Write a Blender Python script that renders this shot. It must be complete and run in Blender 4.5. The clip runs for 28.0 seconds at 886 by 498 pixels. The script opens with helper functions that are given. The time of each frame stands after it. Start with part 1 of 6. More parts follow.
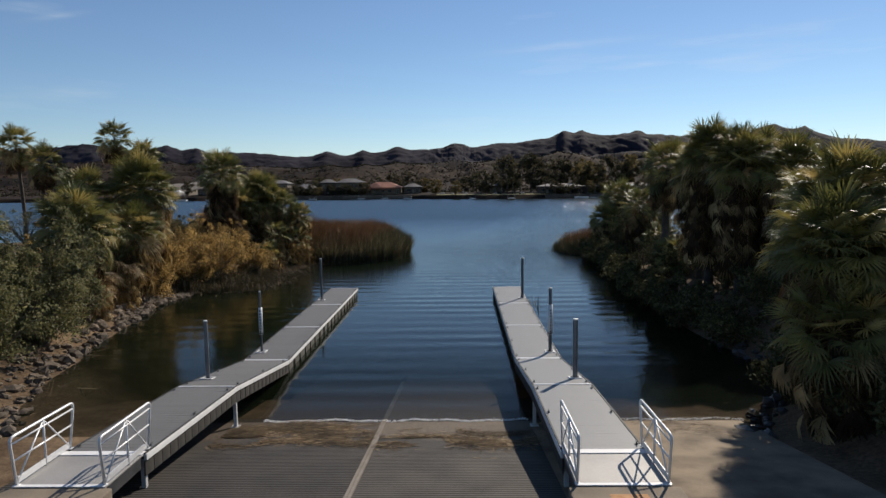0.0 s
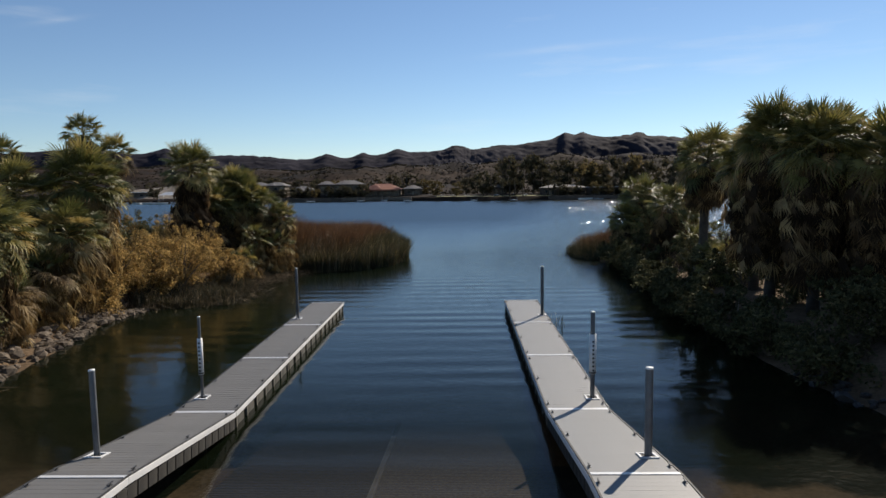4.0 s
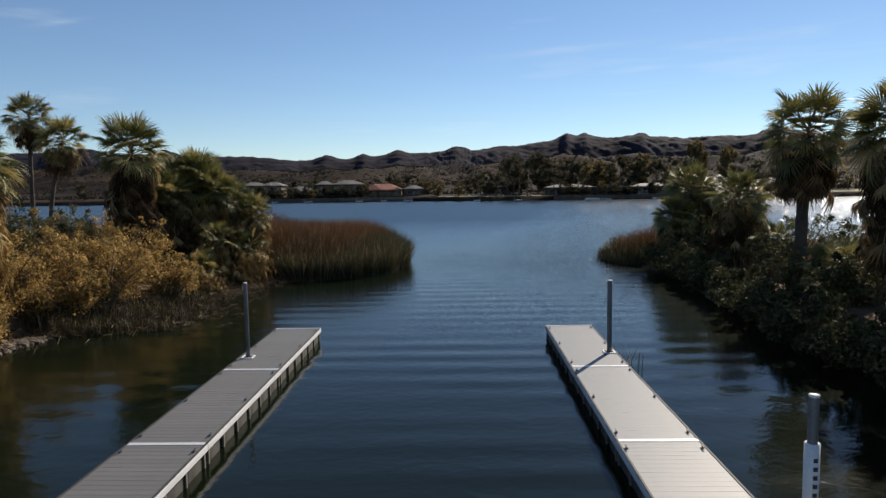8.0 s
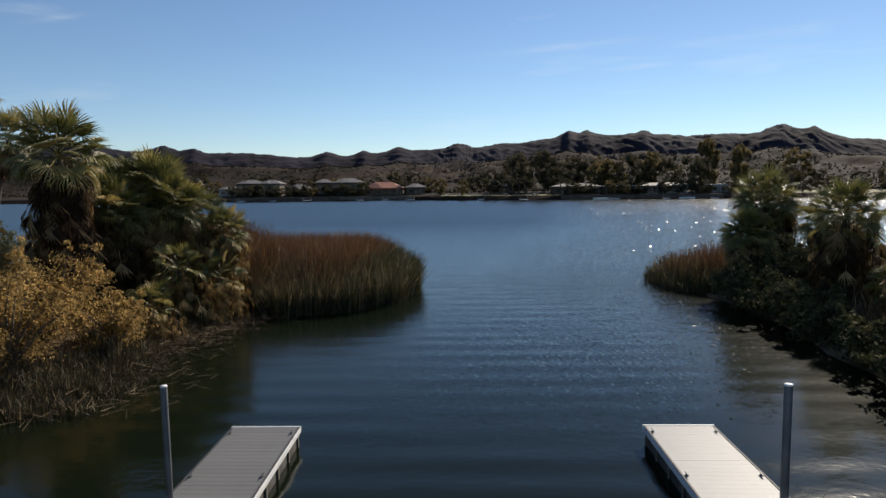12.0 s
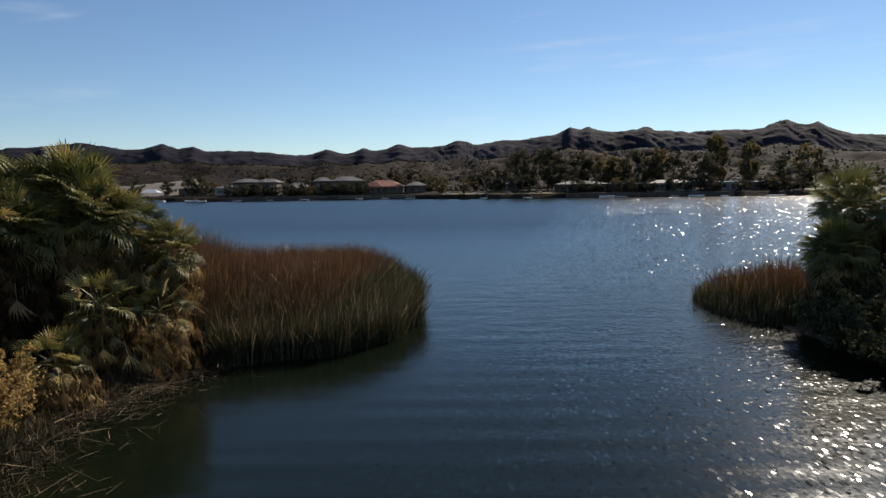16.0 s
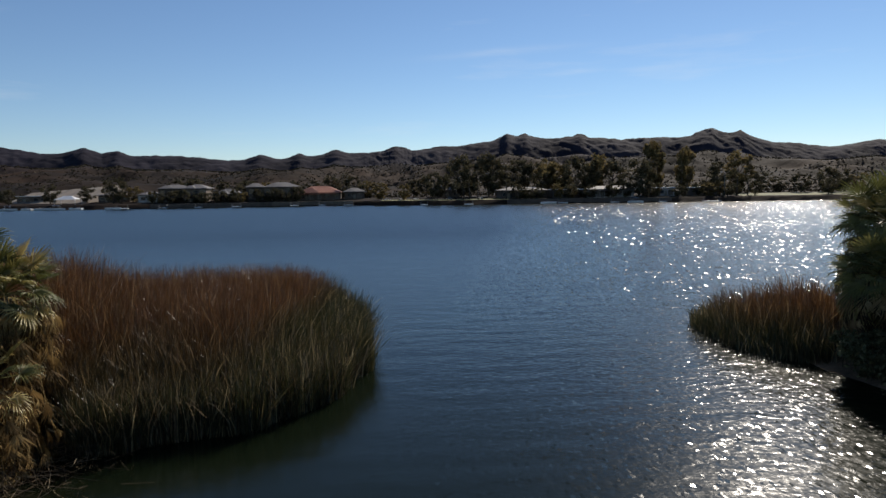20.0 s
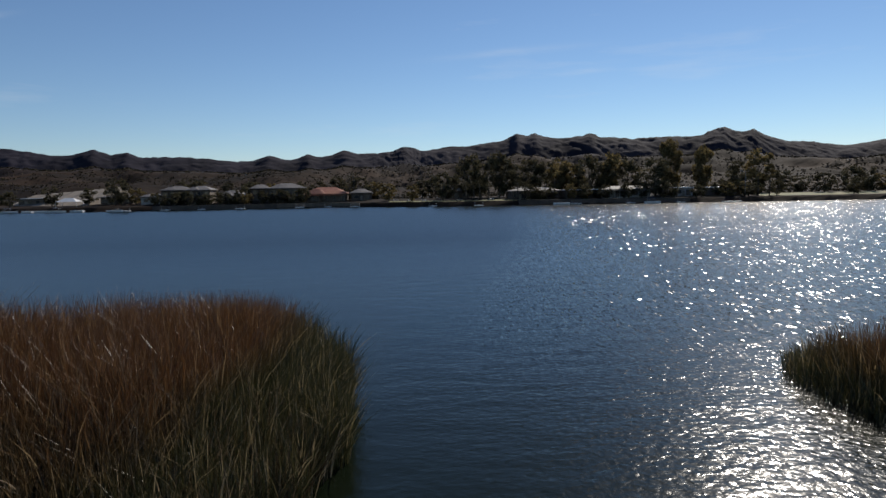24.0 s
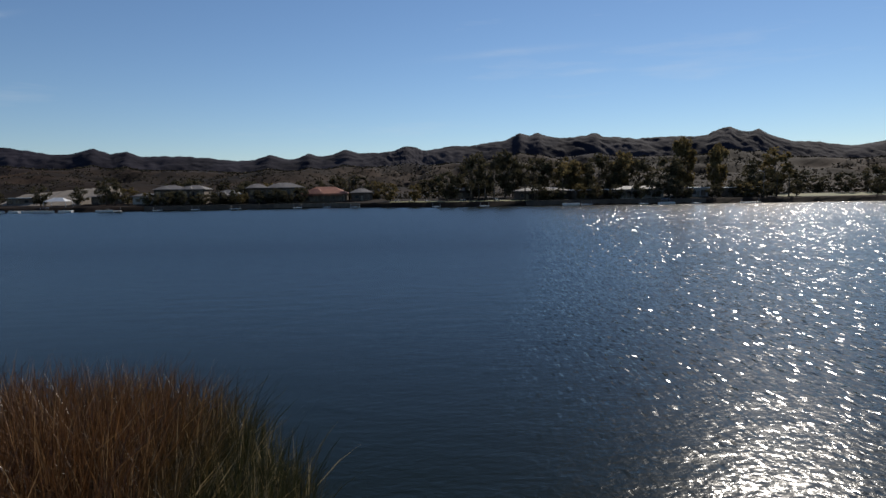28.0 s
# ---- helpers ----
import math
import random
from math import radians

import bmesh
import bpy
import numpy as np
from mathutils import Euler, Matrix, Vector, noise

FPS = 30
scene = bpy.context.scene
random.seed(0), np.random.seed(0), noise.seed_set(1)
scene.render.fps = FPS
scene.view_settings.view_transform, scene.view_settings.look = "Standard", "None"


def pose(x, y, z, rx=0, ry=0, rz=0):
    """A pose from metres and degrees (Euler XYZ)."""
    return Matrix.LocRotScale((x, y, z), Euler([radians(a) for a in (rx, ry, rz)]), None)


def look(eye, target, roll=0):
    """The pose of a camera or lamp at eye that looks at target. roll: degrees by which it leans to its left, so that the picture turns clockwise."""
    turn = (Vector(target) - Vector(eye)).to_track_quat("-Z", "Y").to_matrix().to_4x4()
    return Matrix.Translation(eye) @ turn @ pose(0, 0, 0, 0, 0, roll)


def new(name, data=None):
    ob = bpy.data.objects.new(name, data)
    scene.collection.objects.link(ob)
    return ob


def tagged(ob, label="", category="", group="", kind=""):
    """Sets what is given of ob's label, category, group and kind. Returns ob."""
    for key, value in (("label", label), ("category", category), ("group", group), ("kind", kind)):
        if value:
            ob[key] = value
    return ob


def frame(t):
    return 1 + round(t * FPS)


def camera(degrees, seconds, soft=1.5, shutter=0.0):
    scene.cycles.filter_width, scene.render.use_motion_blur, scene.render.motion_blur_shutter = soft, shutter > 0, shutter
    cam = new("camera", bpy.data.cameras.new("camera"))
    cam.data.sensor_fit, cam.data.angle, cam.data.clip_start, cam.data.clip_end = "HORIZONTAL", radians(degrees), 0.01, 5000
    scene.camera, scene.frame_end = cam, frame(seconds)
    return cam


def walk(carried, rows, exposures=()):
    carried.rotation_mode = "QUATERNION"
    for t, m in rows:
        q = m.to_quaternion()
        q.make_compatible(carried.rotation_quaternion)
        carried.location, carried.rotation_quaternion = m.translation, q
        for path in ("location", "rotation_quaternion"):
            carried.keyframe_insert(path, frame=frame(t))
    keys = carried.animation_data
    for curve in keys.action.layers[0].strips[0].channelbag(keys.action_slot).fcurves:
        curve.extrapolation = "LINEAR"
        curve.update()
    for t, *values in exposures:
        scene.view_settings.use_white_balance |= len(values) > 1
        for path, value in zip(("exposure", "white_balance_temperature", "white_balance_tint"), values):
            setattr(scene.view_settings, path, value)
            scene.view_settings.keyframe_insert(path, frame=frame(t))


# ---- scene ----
cam = camera(68.6, 28.0)
PATH = [
    (0, (1.718, -43.16, 7.428), (1.679, -41.17, 7.228), -0.7),
    (0.5, (1.666, -42.75, 7.439), (1.629, -40.76, 7.24), -0.7),
    (1, (1.632, -42.192, 7.423), (1.596, -40.202, 7.226), -0.8),
    (1.5, (1.551, -41.449, 7.38), (1.517, -39.459, 7.184), -0.8),
    (2, (1.515, -40.58, 7.327), (1.479, -38.59, 7.132), -0.9),
    (2.5, (1.479, -39.592, 7.308), (1.441, -37.602, 7.113), -0.9),
    (3, (1.459, -38.565, 7.237), (1.422, -36.574, 7.045), -0.8),
    (3.5, (1.498, -37.389, 7.088), (1.459, -35.398, 6.895), -0.8),
    (5.5, (1.329, -32.203, 6.625), (1.285, -30.213, 6.438), -1.0),
    (6, (1.187, -30.871, 6.536), (1.144, -28.88, 6.349), -0.9),
    (6.5, (1.051, -29.579, 6.378), (1.008, -27.588, 6.191), -1.0),
    (7, (0.918, -28.277, 6.22), (0.875, -26.286, 6.035), -0.9),
    (7.5, (0.791, -27.035, 6.125), (0.749, -25.044, 5.938), -0.9),
    (8, (0.643, -25.752, 6.077), (0.601, -23.761, 5.89), -0.9),
    (8.5, (0.436, -24.482, 6.053), (0.394, -22.491, 5.865), -0.9),
    (9, (0.262, -23.234, 6.071), (0.22, -21.243, 5.884), -0.9),
    (9.5, (0.099, -22.026, 6.155), (0.057, -20.035, 5.966), -0.9),
    (10, (-0.095, -20.897, 6.275), (-0.137, -18.906, 6.086), -0.9),
    (10.5, (-0.261, -19.788, 6.41), (-0.304, -17.798, 6.218), -0.8),
    (11, (-0.443, -18.771, 6.547), (-0.486, -16.781, 6.353), -0.8),
    (11.5, (-0.577, -17.699, 6.71), (-0.62, -15.709, 6.516), -0.8),
    (12, (-0.684, -16.657, 6.864), (-0.727, -14.667, 6.668), -0.7),
    (12.5, (-0.741, -15.618, 6.967), (-0.784, -13.628, 6.769), -0.7),
    (14.5, (-0.778, -11.489, 7.094), (-0.825, -9.5, 6.891), -0.8),
    (15, (-0.875, -10.545, 7.113), (-0.922, -8.556, 6.91), -0.9),
    (15.5, (-1.029, -9.553, 7.168), (-1.077, -7.564, 6.964), -0.9),
    (16, (-1.231, -8.579, 7.215), (-1.276, -6.59, 7.011), -0.9),
    (16.5, (-1.39, -7.768, 7.217), (-1.432, -5.779, 7.014), -0.9),
    (17, (-1.468, -6.975, 7.28), (-1.506, -4.986, 7.077), -0.9),
    (17.5, (-1.585, -6.074, 7.321), (-1.621, -4.084, 7.118), -0.8),
    (18, (-1.713, -5.131, 7.318), (-1.745, -3.141, 7.116), -0.9),
    (18.5, (-1.902, -4.178, 7.302), (-1.908, -2.188, 7.1), -0.9),
    (19, (-2.073, -3.237, 7.288), (-1.973, -1.25, 7.09), -0.9),
    (19.5, (-2.078, -2.303, 7.263), (-1.931, -0.318, 7.071), -0.9),
    (20, (-2.065, -1.41, 7.277), (-1.92, 0.576, 7.088), -0.9),
    (20.5, (-2.024, -0.562, 7.32), (-1.884, 1.424, 7.131), -0.9),
    (21, (-1.918, 0.33, 7.345), (-1.783, 2.317, 7.158), -1.0),
    (21.5, (-1.791, 1.292, 7.34), (-1.662, 3.279, 7.154), -1.0),
    (23.5, (-1.457, 5.874, 7.358), (-1.34, 7.861, 7.171), -1.1),
    (24, (-1.422, 7.116, 7.366), (-1.306, 9.104, 7.179), -1.1),
    (24.5, (-1.379, 8.448, 7.344), (-1.263, 10.436, 7.157), -1.1),
    (25, (-1.388, 9.838, 7.313), (-1.274, 11.826, 7.126), -1.1),
    (25.5, (-1.372, 11.259, 7.292), (-1.26, 13.247, 7.105), -1.1),
    (26, (-1.252, 12.738, 7.314), (-1.141, 14.726, 7.128), -1.0),
    (26.5, (-1.187, 14.212, 7.329), (-1.076, 16.201, 7.142), -1.0),
    (27, (-1.223, 15.707, 7.334), (-1.112, 17.695, 7.147), -1.0),
    (27.5, (-1.362, 17.145, 7.328), (-1.252, 19.133, 7.142), -1.0),
    (28, (-1.543, 18.495, 7.304), (-1.432, 20.483, 7.117), -1.0),
]
walk(cam, [(t, look(eye, target, roll)) for t, eye, target, roll in PATH],
     ((0, 0.08, 6850, 10), (5, 0.2, 6950, 10), (11, 0.2, 6950, 10), (15, 0.17, 6900, 10), (20, 0.03, 6700, 10), (24, -0.15, 6550, 10), (28, -0.22, 6550, 10)))

# world, sun and exposure
SUN_AZ, SUN_EL = 32.4, 34.5
world = bpy.data.worlds.new("sky")
scene.world = world
world.use_nodes = True
wn, wl = world.node_tree.nodes, world.node_tree.links
sky = wn.new("ShaderNodeTexSky")
sky.sky_type, sky.sun_disc = "NISHITA", False
sky.sun_elevation, sky.sun_rotation = radians(SUN_EL), radians(SUN_AZ)
sky.altitude, sky.air_density, sky.dust_density, sky.ozone_density = 900, 1.0, 0.05, 5.2
wn["Background"].inputs["Strength"].default_value = 0.096
# a few thin cirrus streaks
wtc, wmp, wno, wra, wmx = (wn.new("ShaderNode" + k) for k in ("TexCoord", "Mapping", "TexNoise", "ValToRGB", "Mix"))
wmp.inputs["Rotation"].default_value, wmp.inputs["Scale"].default_value = (0, radians(8), 0), (1.0, 1.0, 7.0)
wno.inputs["Scale"].default_value, wno.inputs["Detail"].default_value, wno.inputs["Roughness"].default_value = 2.6, 7, 0.62
wra.color_ramp.elements[0].position, wra.color_ramp.elements[0].color = 0.56, (0, 0, 0, 1)
wra.color_ramp.elements[1].position, wra.color_ramp.elements[1].color = 0.8, (0.22, 0.22, 0.22, 1)
wmx.data_type = "RGBA"
wmx.inputs[7].default_value = (8.0, 8.4, 8.8, 1)
for a, b in ((wtc.outputs["Generated"], wmp.inputs[0]), (wmp.outputs[0], wno.inputs["Vector"]), (wno.outputs[0], wra.inputs[0]), (wra.outputs[0], wmx.inputs[0]), (sky.outputs[0], wmx.inputs[6]), (wmx.outputs[2], wn["Background"].inputs["Color"])):
    wl.new(a, b)
# two thin wisps high over the far shore
def wn_math(op, a, b=None):
    n = wn.new("ShaderNodeMath")
    n.operation = op
    for k, v in enumerate((a, b)):
        if isinstance(v, (int, float)):
            n.inputs[k].default_value = v
        elif v is not None:
            wl.new(v, n.inputs[k])
    return n.outputs[0]


def wn_dot(v):
    n = wn.new("ShaderNodeVectorMath")
    n.operation = "DOT_PRODUCT"
    wl.new(wtc.outputs["Generated"], n.inputs[0])
    n.inputs[1].default_value = v
    return n.outputs["Value"]


wisp_noise = wn.new("ShaderNodeTexNoise")
wisp_noise.inputs["Scale"].default_value, wisp_noise.inputs["Detail"].default_value = 22.0, 5
wl.new(wmp.outputs[0], wisp_noise.inputs["Vector"])
cloud = wra.outputs[0]
for az, el, half, thick, slant in ((9.4, 11.35, 0.095, 0.005, 3), (15.7, 9.5, 0.03, 0.0035, 2), (-31, 12.5, 0.028, 0.0035, 14)):
    a, e, s = radians(az), radians(el), radians(slant)
    side = Vector((math.cos(a), -math.sin(a), 0))
    rise = Vector((-math.sin(a) * math.sin(e), -math.cos(a) * math.sin(e), math.cos(e)))
    ahead = Vector((math.sin(a) * math.cos(e), math.cos(a) * math.cos(e), math.sin(e)))
    u = wn_math("DIVIDE", wn_dot(side * math.cos(s) + rise * math.sin(s)), half)
    v = wn_math("DIVIDE", wn_dot(rise * math.cos(s) - side * math.sin(s)), thick)
    fall = wn_math("EXPONENT", wn_math("MULTIPLY", wn_math("ADD", wn_math("MULTIPLY", u, u), wn_math("MULTIPLY", v, v)), -1.0))
    fall = wn_math("MULTIPLY", fall, wn_math("GREATER_THAN", wn_dot(ahead), 0.5))
    cloud = wn_math("ADD", cloud, wn_math("MULTIPLY", fall, wn_math("MULTIPLY", wisp_noise.outputs[0], 0.2)))
wl.new(cloud, wmx.inputs[0])
sun = new("sun", bpy.data.lights.new("sun", "SUN"))
sun.data.energy, sun.data.angle, sun.data.color = 5.0, radians(0.53), (1.0, 0.925, 0.83)
_a, _e = radians(SUN_AZ), radians(SUN_EL)
sun.matrix_world = look((60 * math.sin(_a) * math.cos(_e), 60 * math.cos(_a) * math.cos(_e), 60 * math.sin(_e)), (0, 0, 0))


# ---- materials ----
def nodes_of(name):
    m = bpy.data.materials.new(name)
    m.use_nodes = True
    nt = m.node_tree
    return m, nt, nt.nodes["Principled BSDF"]


def tex(nt, kind, scale, detail=4.0, rough=0.55, coords="Object", stretch=(1, 1, 1), distortion=0.0):
    tc, mp = nt.nodes.new("ShaderNodeTexCoord"), nt.nodes.new("ShaderNodeMapping")
    mp.inputs["Scale"].default_value = stretch
    nt.links.new(tc.outputs[coords], mp.inputs["Vector"])
    n = nt.nodes.new("ShaderNodeTexNoise" if kind == "noise" else "ShaderNodeTexVoronoi" if kind == "voronoi" else "ShaderNodeTexWave")
    n.inputs["Scale"].default_value = scale
    if kind != "voronoi":
        n.inputs["Detail"].default_value = detail
        n.inputs["Distortion"].default_value = distortion
    nt.links.new(mp.outputs[0], n.inputs["Vector"])
    return n


def ramp_of(nt, source, stops):
    r = nt.nodes.new("ShaderNodeValToRGB")
    el = r.color_ramp.elements
    while len(el) < len(stops):
        el.new(0.5)
    for e, (p, c) in zip(el, stops):
        e.position, e.color = p, (*c, 1) if len(c) == 3 else c
    nt.links.new(source, r.inputs[0])
    return r


def mixed(nt, factor, a, b, mode="MIX"):
    m = nt.nodes.new("ShaderNodeMix")
    m.data_type, m.blend_type = "RGBA", mode
    for key, v in ((0, factor), (6, a), (7, b)):
        if isinstance(v, (int, float)):
            m.inputs[key].default_value = v
        elif isinstance(v, tuple):
            m.inputs[key].default_value = (*v, 1)
        else:
            nt.links.new(v, m.inputs[key])
    return m.outputs[2]


def bumped(nt, bsdf, height, strength, distance):
    b = nt.nodes.new("ShaderNodeBump")
    b.inputs["Strength"].default_value, b.inputs["Distance"].default_value = strength, distance
    nt.links.new(height, b.inputs["Height"])
    nt.links.new(b.outputs[0], bsdf.inputs["Normal"])


def surface(name, c1, c2, scale=2.0, rough=0.8, metal=0.0, bump=0.3, fine=30.0, vary=0.0, coords="Object", stretch=(1, 1, 1)):
    """Two-tone weathered surface: broad stains, fine grain, relief, and a shade of its own for each object."""
    m, nt, b = nodes_of(name)
    big, small = tex(nt, "noise", scale, 5, coords=coords, stretch=stretch), tex(nt, "noise", fine, 4, coords=coords, stretch=stretch)
    r = ramp_of(nt, big.outputs[0], [(0.35, c1), (0.65, c2)])
    g = ramp_of(nt, small.outputs[0], [(0.3, (0.75, 0.75, 0.75)), (0.7, (1.0, 1.0, 1.0))])
    col = mixed(nt, 0.8, r.outputs[0], g.outputs[0], "MULTIPLY")
    if vary:
        info = nt.nodes.new("ShaderNodeObjectInfo")
        v = ramp_of(nt, info.outputs["Random"], [(0.0, (1 - vary,) * 3), (1.0, (1.0, 1.0, 1.0))])
        col = mixed(nt, 1.0, col, v.outputs[0], "MULTIPLY")
    nt.links.new(col, b.inputs["Base Color"])
    b.inputs["Roughness"].default_value, b.inputs["Metallic"].default_value = rough, metal
    if bump:
        bumped(nt, b, small.outputs[0], bump, 0.01)
    return m


def leafy(name, stops, rough=0.5, trans=0.25, islands=True):
    """Foliage: each leaf takes its shade from the ramp, and lets some light through."""
    m, nt, b = nodes_of(name)
    geo = nt.nodes.new("ShaderNodeNewGeometry") if islands else nt.nodes.new("ShaderNodeObjectInfo")
    r = ramp_of(nt, geo.outputs["Random Per Island" if islands else "Random"], stops)
    n = tex(nt, "noise", 1.1, 3)
    g = ramp_of(nt, n.outputs[0], [(0.36, (0.5, 0.5, 0.5)), (0.62, (1.0, 1.0, 1.0))])
    col = mixed(nt, 1.0, r.outputs[0], g.outputs[0], "MULTIPLY")
    nt.links.new(col, b.inputs["Base Color"])
    b.inputs["Roughness"].default_value, b.inputs["Specular IOR Level"].default_value = rough, 0.34 if rough < 0.55 else 0.3 if rough < 0.65 else 0.1
    t, mx = nt.nodes.new("ShaderNodeBsdfTranslucent"), nt.nodes.new("ShaderNodeMixShader")
    nt.links.new(col, t.inputs["Color"])
    mx.inputs[0].default_value = trans
    nt.links.new(b.outputs[0], mx.inputs[1])
    nt.links.new(t.outputs[0], mx.inputs[2])
    nt.links.new(mx.outputs[0], nt.nodes["Material Output"].inputs["Surface"])
    return m


M_DECK = surface("deck_composite", (0.178, 0.183, 0.186), (0.232, 0.236, 0.236), 0.6, 0.55, 0, 0.25, 60, 0.03)
# left dock planks: darker and more varied than deck_composite
M_DECK_DARK = surface("dark_deck_composite", (0.125, 0.124, 0.119), (0.176, 0.172, 0.165), 0.6, 0.6, 0, 0.25, 60, 0.12)
M_ALU = surface("aluminium", (0.62, 0.63, 0.64), (0.75, 0.76, 0.77), 1.5, 0.42, 0.25, 0.1, 40)
M_WHITE = surface("white_paint", (0.72, 0.73, 0.73), (0.82, 0.82, 0.81), 1.2, 0.5, 0, 0.1, 40)
# tub colour darkened to include the shadow below the dock rim
M_FLOAT = surface("float_tub", (0.05, 0.047, 0.04), (0.12, 0.112, 0.095), 2.0, 0.7, 0, 0.3, 25)
M_PLATE = surface("worn_plate", (0.30, 0.29, 0.28), (0.38, 0.37, 0.35), 0.8, 0.6, 0.2, 0.2, 40)
M_RUBBER = surface("black_rubber", (0.02, 0.02, 0.02), (0.04, 0.04, 0.04), 3, 0.7)
M_DARKSTEEL = surface("dark_steel", (0.05, 0.055, 0.06), (0.10, 0.10, 0.105), 2.5, 0.5, 0.4, 0.3, 30)
M_PILE = surface("grey_pipe", (0.10, 0.11, 0.12), (0.19, 0.20, 0.21), 1.5, 0.55, 0.3, 0.3, 30)
M_CONC = surface("concrete", (0.15, 0.12, 0.085), (0.27, 0.22, 0.16), 0.8, 0.9, 0, 0.4, 35)
M_APRON = surface("dusty_apron", (0.11, 0.08, 0.05), (0.25, 0.19, 0.125), 0.9, 0.9, 0, 0.5, 22)
M_KERB = surface("kerb_strip", (0.15, 0.125, 0.10), (0.22, 0.19, 0.16), 1.5, 0.9, 0, 0.4, 30)
M_SKIRT = surface("dark_skirt", (0.018, 0.017, 0.015), (0.045, 0.04, 0.034), 2.5, 0.85, 0, 0.4, 30)
M_INK = surface("dark_marking", (0.03, 0.03, 0.035), (0.06, 0.06, 0.06), 4, 0.6)
M_BATTEN = surface("weathered_timber", (0.16, 0.14, 0.11), (0.28, 0.25, 0.20), 3, 0.85, 0, 0.4, 30)
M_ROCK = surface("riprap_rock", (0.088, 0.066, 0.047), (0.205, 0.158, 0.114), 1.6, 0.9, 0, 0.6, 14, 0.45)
# glossier riprap whose dark colour also holds the right bank's shade
M_SHADEROCK = surface("wet_shade_toned_rock", (0.022, 0.02, 0.018), (0.06, 0.052, 0.045), 1.6, 0.45, 0, 0.6, 14, 0.45)
M_STRAW = leafy("dry_straw", [(0.0, (0.05, 0.035, 0.022)), (0.55, (0.17, 0.115, 0.065)), (0.85, (0.36, 0.26, 0.15)), (1.0, (0.52, 0.42, 0.28))], 0.8, 0.1)
M_TWIG = leafy("dead_twig", [(0.0, (0.045, 0.032, 0.02)), (0.7, (0.12, 0.085, 0.05)), (1.0, (0.30, 0.23, 0.14))], 0.8, 0.05)
M_FOAM = surface("foam", (0.75, 0.75, 0.72), (0.85, 0.85, 0.84), 6, 0.7, 0, 0.5, 30)
M_TRUNK = surface("palm_bark", (0.036, 0.029, 0.023), (0.085, 0.068, 0.053), 2.2, 0.9, 0, 0.7, 18)
M_BARK = surface("bark", (0.09, 0.07, 0.05), (0.18, 0.14, 0.10), 3, 0.9, 0, 0.6, 20)
M_FROND = leafy("palm_frond", [(0.0, (0.098, 0.106, 0.032)), (0.55, (0.192, 0.184, 0.055)), (0.84, (0.34, 0.286, 0.09)), (1.0, (0.54, 0.405, 0.15))], 0.5, 0.28, False)
M_OLDFROND = leafy("old_palm_frond", [(0.0, (0.14, 0.09, 0.04)), (0.5, (0.31, 0.21, 0.088)), (1.0, (0.55, 0.4, 0.185))], 0.6, 0.3, False)
# golden dead leaves, brightened to carry the sun on the left bank
M_SUNGOLD = leafy("sun_gold_dead_frond", [(0.0, (0.09, 0.055, 0.025)), (0.4, (0.22, 0.14, 0.058)), (0.75, (0.42, 0.28, 0.11)), (1.0, (0.66, 0.49, 0.23))], 0.7, 0.32)
M_DEAD = leafy("dead_frond", [(0.0, (0.03, 0.02, 0.012)), (0.5, (0.085, 0.054, 0.03)), (0.78, (0.22, 0.142, 0.07)), (1.0, (0.54, 0.385, 0.19))], 0.8, 0.28)
M_WILLOW = leafy("willow_leaf", [(0.0, (0.11, 0.118, 0.05)), (0.6, (0.205, 0.205, 0.092)), (1.0, (0.35, 0.31, 0.155))], 0.6, 0.48)
M_AUTUMN = leafy("autumn_leaf", [(0.0, (0.16, 0.115, 0.049)), (0.38, (0.39, 0.268, 0.098)), (0.75, (0.64, 0.43, 0.16)), (1.0, (0.76, 0.5, 0.21))], 0.7, 0.54)
M_OLIVE = leafy("olive_leaf", [(0.0, (0.065, 0.073, 0.03)), (0.6, (0.14, 0.135, 0.055)), (1.0, (0.23, 0.2, 0.085))], 0.6, 0.34)
M_FARLEAF = leafy("tree_leaf", [(0.0, (0.055, 0.051, 0.031)), (0.6, (0.096, 0.087, 0.05)), (1.0, (0.17, 0.14, 0.08))], 0.9, 0.36)
M_FARGOLD = leafy("golden_tree_leaf", [(0.0, (0.11, 0.088, 0.04)), (0.6, (0.19, 0.148, 0.066)), (1.0, (0.28, 0.21, 0.097))], 0.9, 0.46)
M_SEDGE = leafy("sedge_blade", [(0.0, (0.025, 0.028, 0.012)), (0.5, (0.055, 0.05, 0.022)), (0.8, (0.10, 0.075, 0.04)), (0.95, (0.24, 0.18, 0.10)), (1.0, (0.5, 0.4, 0.25))], 0.6, 0.2)
# bank leaf toned darker, with the right bank's shade put into its colour
M_DARKLEAF = leafy("shade_toned_leaf", [(0.0, (0.06, 0.064, 0.03)), (0.6, (0.115, 0.112, 0.052)), (1.0, (0.2, 0.18, 0.085))], 0.9, 0.12)
M_SCRUB = leafy("desert_scrub", [(0.0, (0.03, 0.025, 0.016)), (0.6, (0.056, 0.046, 0.027)), (1.0, (0.10, 0.078, 0.045))], 0.8, 0.1)


